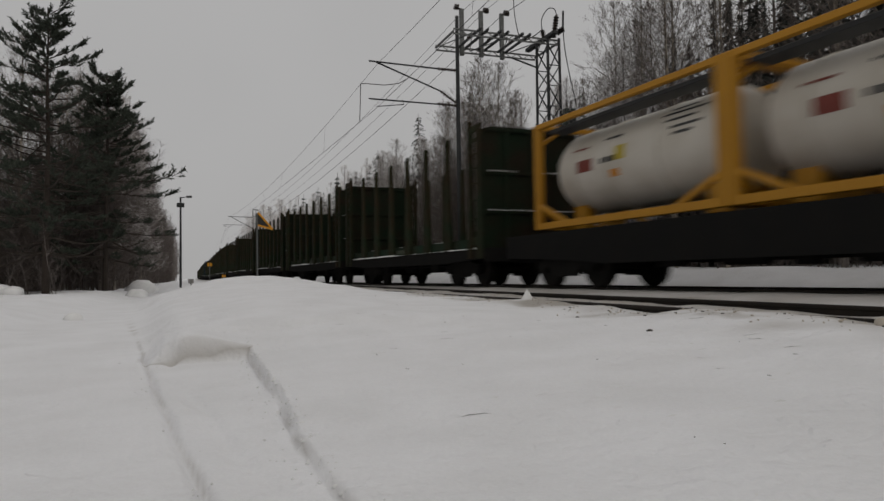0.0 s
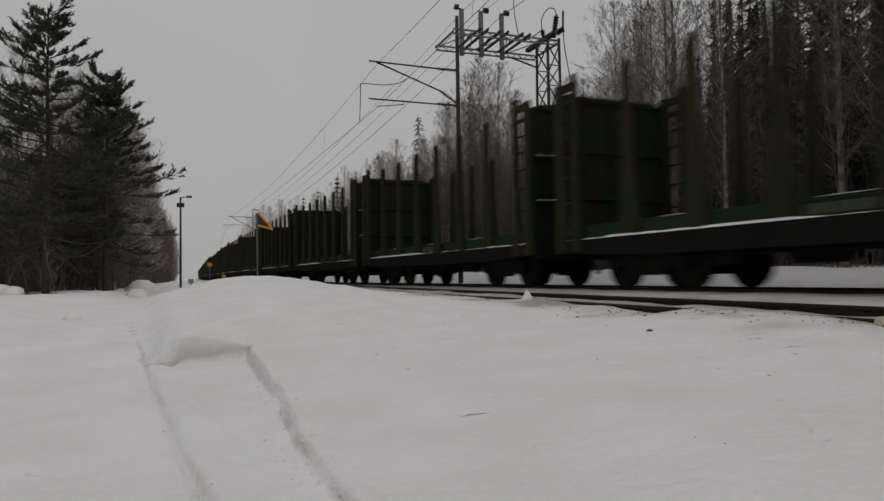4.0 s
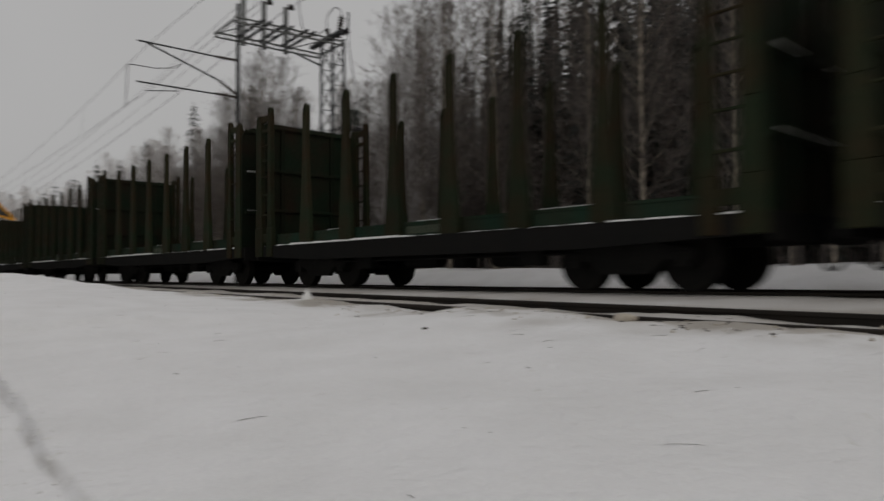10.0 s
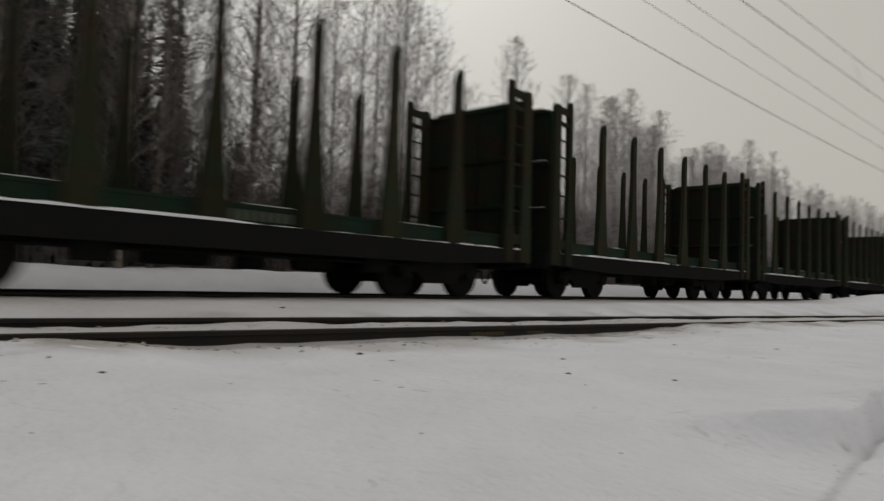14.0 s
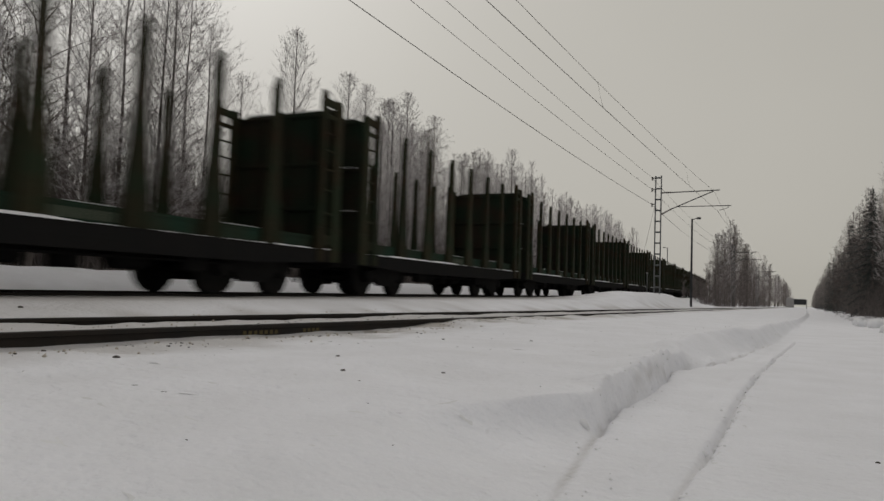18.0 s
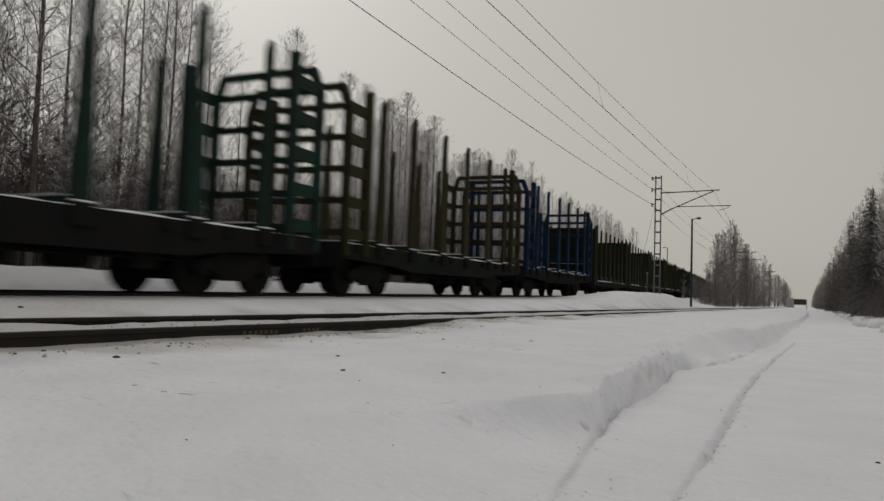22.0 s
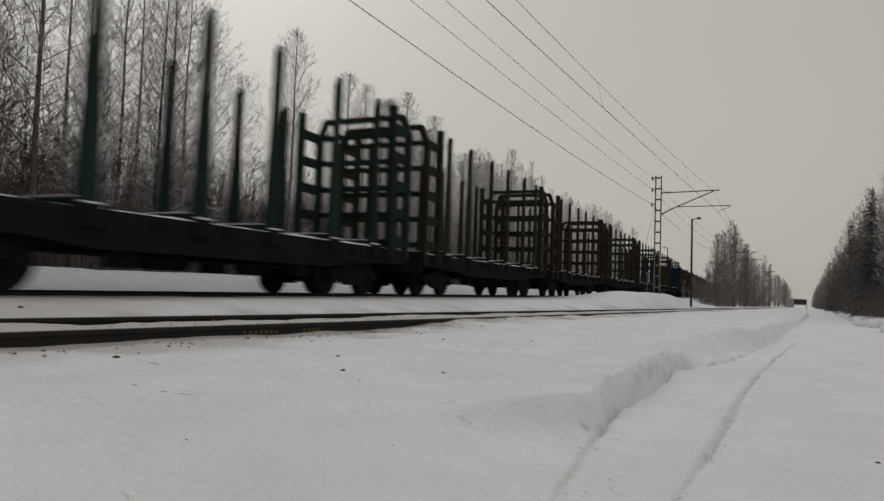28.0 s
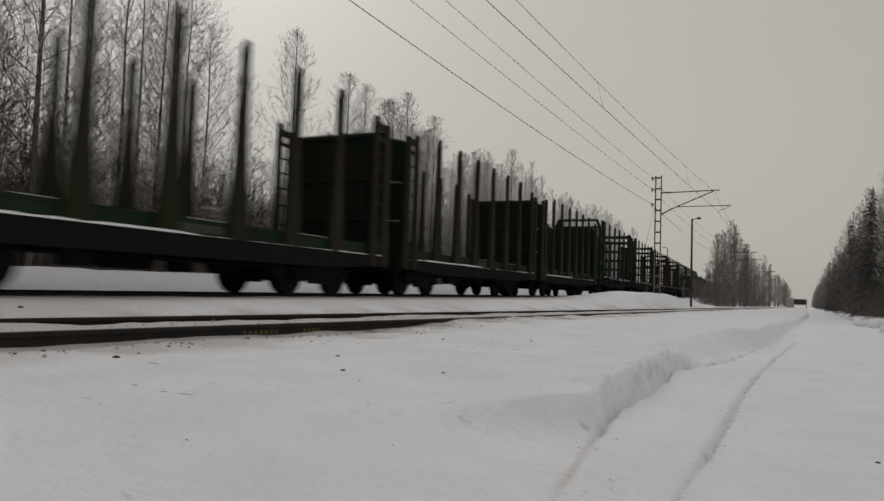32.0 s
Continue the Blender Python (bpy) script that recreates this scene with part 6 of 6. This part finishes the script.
    dense_brush(st, rng, 420, lambda r: (lambda y: (front(y) + r.uniform(0.3, 12), y))(r.uniform(60, 190)), 4.0, 12.0, 0.03, 0.85)
    dense_brush(st, rng, 420, lambda r: (lambda y: (9.6 + r.uniform(0, 5), y))(-97 - 190 * r.random() ** 1.4), 2.5, 8.0, 0.03, 0.7)
    tagged(raw("far_brush", st.v, st.f, TWIG_DARK), "leafless grey-brown brush filling the woods", "forest", kind="stuff")
    st = Sticks()
    dense_brush(st, rng, 1900, lambda r: (lambda y: (-3.6 - 6 * r.random() ** 1.6, y))(34 + 120 * r.random() ** 1.4), 3.0, 11.0, 0.022, 0.88)
    dense_brush(st, rng, 250, lambda r: (-5.5 - r.uniform(0, 6), r.uniform(30, 36)), 2.0, 6.0, 0.02)
    dense_brush(st, rng, 1200, lambda r: (lambda y: (-4.3 + 0.004 * y - r.uniform(0, 5), y))(-37 - 170 * r.random() ** 1.5), 2.0, 8.0, 0.034, 0.75)
    dense_brush(st, rng, 1500, lambda r: (lambda y: (front(y) + r.uniform(0.8, 12), y))(r.uniform(11, 80)), 4.0, 10.0, 0.026, 0.8)
    dense_brush(st, rng, 900, lambda r: (lambda y: (front(y) + r.uniform(0.2, 7), y))(r.uniform(-80, -5)), 1.2, 3.8, 0.018, 0.5)
    dense_brush(st, rng, 1500, lambda r: (lambda y: (front(y) + r.uniform(2.5, 14), y))(r.uniform(-75, -9)), 3.0, 6.5, 0.016, 0.55)
    dense_brush(st, rng, 500, lambda r: (lambda y: (front(y) + r.uniform(1, 14), y))(r.uniform(-180, -70)), 4.0, 8.0, 0.03, 0.6)
    tagged(raw("dark_brush", st.v, st.f, BRUSH), "dark brown leafless undergrowth under the trees", "forest", kind="stuff")


build_forest()

# ---- small things on the snow ----


def lump(name, x, y, size, mat, label, cat, group, seed, flat=0.6, z=None):
    rng = random.Random(seed)
    bm = bmesh.new()
    bmesh.ops.create_icosphere(bm, subdivisions=2, radius=size)
    for v in bm.verts:
        k = 1 + 0.28 * noise.noise(v.co / size * 1.3 + Vector((seed * 3.1, 0, 0)))
        v.co = Vector((v.co.x * k, v.co.y * k, v.co.z * k * flat))
    ob = link(name, bm, mat, None, smooth=True)
    zz = land_z(x, y) if z is None else z
    ob.matrix_basis = pose(x, y, zz + size * flat * 0.25, 0, 0, rng.uniform(0, 360))
    return tagged(ob, label, cat, group)


def build_small():
    rng = random.Random(5)
    stones = [(3.35, 4.52, 0.045), (5.0, 3.65, 0.05), (4.4, 2.85, 0.035), (4.2, 2.1, 0.03), (4.3, 0.67, 0.035), (4.2, 0.55, 0.035), (4.15, 0.06, 0.03), (3.95, -3.05, 0.045), (7.4, -4.5, 0.05),
              (3.1, -4.3, 0.03), (2.55, -3.6, 0.03), (2.1, -4.1, 0.025), (3.4, -6.6, 0.03), (1.05, -5.9, 0.028), (0.42, -6.3, 0.02), (-0.3, -3.7, 0.02), (0.05, -2.7, 0.016), (0.2, 2.2, 0.012),
              (3.6, -1.2, 0.03), (4.1, 5.6, 0.03), (3.9, 6.5, 0.035), (4.4, 7.5, 0.03), (2.7, -7.4, 0.03), (6.4, -6.0, 0.03)]
    for i, (x, y, s) in enumerate(stones):
        lump("stone", x, y, s * 0.55, STONE, "small dark stone lying on the snow", "stone", "stones on the snow", 100 + i, 0.5)
    ice = lump("snow_lump", 4.60, 9.05, 0.085, SNOW_CAP, "pale pointed lump of ice beside the rail", "snow lump", "snow lumps", 7, 1.0)
    for v in ice.data.vertices:
        k = max(0.12, 1 - 0.62 * (v.co.z / 0.085 + 0.6))
        v.co.x, v.co.y, v.co.z = v.co.x * k * 1.5, v.co.y * k * 1.5, v.co.z * (1.6 if v.co.z > 0 else 1)
    lump("snow_lump", 4.50, 3.42, 0.095, DIRTY_ICE, "tan flat lump of ice beside the rail", "snow lump", "snow lumps", 8, 0.5)
    for i in range(26):
        y = -14 - i * 2.2 + rng.uniform(-0.7, 0.7)
        x = -1.75 + 0.025 * (y + 14) + rng.uniform(-0.35, 0.2)
        lump("snow_lump", x, y, rng.uniform(0.12, 0.30), SNOW_CAP, "ploughed-up ball of snow at the path's edge", "snow lump", "snow lumps", 200 + i, rng.uniform(0.7, 1.0))
    for x, y, s in ((-6.2, 27.5, 0.5), (-5.6, 26.8, 0.35), (-2.3, 38, 0.8), (-2.0, 30, 0.4), (-1.9, 13.5, 0.16)):
        lump("snow_lump", x, y, s, SNOW_CAP, "rounded heap of snow beside the path", "snow lump", "snow lumps", int(y * 10), 0.7)
    # crumbs of broken snow along the cut edges
    st = Sticks()
    by, bx = np.array(BANK).T
    gy, gx = np.array(GROOVE).T
    for i in range(260):
        y = rng.choice((rng.uniform(-9, -2), rng.uniform(2, 7)))
        e = float(np.interp(y, by, bx)) if rng.random() < 0.7 else float(np.interp(y, gy, gx))
        x = e + rng.gauss(-0.03, 0.06)
        r = rng.uniform(0.003, 0.009)
        c = Vector((x, y, land_z(x, y) + r * 0.4))
        k = len(st.v)
        for d in ((1, 0, 0), (0, 1, 0), (-1, 0, 0), (0, -1, 0), (0, 0, 0.8), (0, 0, -0.8)):
            st.v.append(c + Vector(d) * r * rng.uniform(0.7, 1.3))
        st.f += [(k, k + 1, k + 4), (k + 1, k + 2, k + 4), (k + 2, k + 3, k + 4), (k + 3, k, k + 4), (k + 1, k, k + 5), (k + 2, k + 1, k + 5), (k + 3, k + 2, k + 5), (k, k + 3, k + 5)]
    tagged(raw("snow_crumbs", st.v, st.f, SNOW_CAP), "crumbs of broken snow along the path edges", "snow", kind="stuff")
    # dirty crumbs of ice beside and between the near rails
    st = Sticks()
    for i in range(1100):
        y = rng.uniform(-13, 15)
        x = rng.choice((4.68 - abs(rng.gauss(0, 0.16)), 4.68 - abs(rng.gauss(0, 0.3)), 4.85 + rng.random() * 1.4, 6.45 + abs(rng.gauss(0, 0.25))))
        r = rng.uniform(0.004, 0.02) * (1.3 if rng.random() < 0.1 else 0.8)
        c = Vector((x, y, land_z(x, y) + r * 0.3))
        k = len(st.v)
        for d in ((1, 0, 0), (0, 1, 0), (-1, 0, 0), (0, -1, 0), (0, 0, 0.8), (0, 0, -0.8)):
            st.v.append(c + Vector(d) * r * rng.uniform(0.6, 1.5))
        st.f += [(k, k + 1, k + 4), (k + 1, k + 2, k + 4), (k + 2, k + 3, k + 4), (k + 3, k, k + 4), (k + 1, k, k + 5), (k + 2, k + 1, k + 5), (k + 3, k + 2, k + 5), (k, k + 3, k + 5)]
    tagged(raw("ice_crumbs", st.v, st.f, DIRTY_ICE), "dirty crumbs of ice beside the rails", "snow", kind="stuff")
    # clods of broken snow in the cut faces
    ball = bmesh.new()
    bmesh.ops.create_icosphere(ball, subdivisions=2, radius=1.0)
    unit, tris = [v.co.copy() for v in ball.verts], [[v.index for v in f.verts] for f in ball.faces]
    ball.free()
    st = Sticks()
    for i in range(360):
        if i < 40:
            y = -3.3 - 13.5 * rng.random() ** 1.5
            x = float(np.interp(y, by, bx)) + rng.uniform(-0.03, 0.14)
            r = rng.uniform(0.012, 0.03) * (1 + 0.05 * -y)
        elif i < 240:
            y = rng.uniform(-13, -2.2)
            x = float(np.interp(y, gy, gx)) + rng.gauss(-0.03, 0.035)
            r = rng.uniform(0.006, 0.018)
        else:
            y = rng.uniform(2.0, 6.1)
            x = float(np.interp(y, by, bx)) + rng.gauss(0.01, 0.025)
            r = rng.uniform(0.004, 0.014)
        c = Vector((x, y, land_z(x, y) - r * (0.85 if i < 40 else 0.6)))
        sq = Vector((rng.uniform(0.8, 1.5), rng.uniform(0.8, 1.5), rng.uniform(0.6, 1.0)))
        k = len(st.v)
        off = Vector((i * 1.7, 0, 0))
        for u in unit:
            st.v.append(c + Vector((u.x * sq.x, u.y * sq.y, u.z * sq.z)) * r * (1 + 0.35 * noise.noise(u * 1.2 + off)))
        st.f += [[k + q for q in f] for f in tris]
    tagged(raw("snow_clods", st.v, st.f, SNOW_CAP, smooth=True), "clods of broken snow in the ploughed bank", "snow", kind="stuff")
    # needles, twigs and cinders strewn on the snow
    st = Sticks()
    for i in range(230):
        y = rng.uniform(-16, 14)
        x = 4.6 - 3.6 * rng.random() ** 1.6
        z = land_z(x, y) + 0.004
        an, ln = rng.uniform(0, 6.28), rng.choice((0.003, 0.004, 0.006, 0.015))
        d = Vector((math.cos(an), math.sin(an), 0)) * ln
        st.stick(Vector((x, y, z)) - d, Vector((x, y, z)) + d, 0.0022 if ln < 0.01 else 0.0013, 0.0012)
    for i in range(420):
        y = rng.uniform(-12, 14)
        x = rng.choice((4.66 - abs(rng.gauss(0, 0.22)), 4.9 + rng.random() * 1.2))
        z = land_z(x, y) + 0.004
        an, ln = rng.uniform(0, 6.28), rng.uniform(0.004, 0.016)
        d = Vector((math.cos(an), math.sin(an), 0)) * ln
        st.stick(Vector((x, y, z)) - d, Vector((x, y, z)) + d, ln * 0.5, ln * 0.25)
    tagged(raw("litter", st.v, st.f, STONE), "tiny twigs and cinders strewn on the snow", "litter", kind="stuff")
    # thin upturned flakes of broken crust
    st = Sticks()
    for i in range(230):
        y = rng.uniform(-9, 8.5)
        x = 4.4 - 3.3 * rng.random() ** 1.3
        if x < float(np.interp(y, by, bx)) + 0.25:
            continue
        an, ln, hh = rng.gauss(0.1, 0.5) + (math.pi if rng.random() < 0.3 else 0), rng.uniform(0.02, 0.10), rng.uniform(0.003, 0.0065)
        d, side, bow = Vector((math.cos(an), math.sin(an), 0)), Vector((-math.sin(an), math.cos(an), 0)), rng.uniform(-0.25, 0.25) * ln
        rows = []
        for q in range(6):
            f = q / 5
            c = Vector((x, y, 0)) + d * (f - 0.5) * 2 * ln + side * (bow * math.sin(math.pi * f) + rng.uniform(-0.006, 0.006))
            c.z = land_z(c.x, c.y) - 0.002
            up = hh * math.sin(math.pi * (0.06 + 0.88 * f)) * rng.uniform(0.6, 1.3)
            rows.append((c, c - side * 0.012 + Vector((0, 0, up)), c + side * (0.03 + 2.5 * up) - Vector((0, 0, 0.004))))
        k = len(st.v)
        for r in rows:
            st.v += list(r)
        for q in range(5):
            a, b = k + 3 * q, k + 3 * q + 3
            st.f += [(a, b, b + 1, a + 1), (a + 1, b + 1, b + 2, a + 2)]
    tagged(raw("crust_flakes", st.v, st.f, SNOW_CAP), "thin upturned flakes of broken snow crust", "snow", kind="stuff")
    # rolled mark on the web of the near rail
    bm = bmesh.new()
    for y0, n in ((-5.05, 7), (-5.95, 4)):
        for q in range(n):
            y = y0 - q * 0.075
            box(bm, NEAR_C - HALF - 0.0145, NEAR_C - HALF - 0.0115, y - 0.022, y + 0.022, -0.098, -0.060)
    tagged(link("rail_mark", bm, YELLOWPAINT), "worn yellow painted mark on the rail web", "marking", kind="structure")


build_small()

# ---- what moves ----


def motions():
    """The train rolls past, slowing a little; every wagon follows the track."""
    for w, s in TRAIN:
        walk(w, [(t, wagon_pose(s - travel(t))) for t in np.arange(0, 32.01, 1.0)])


motions()
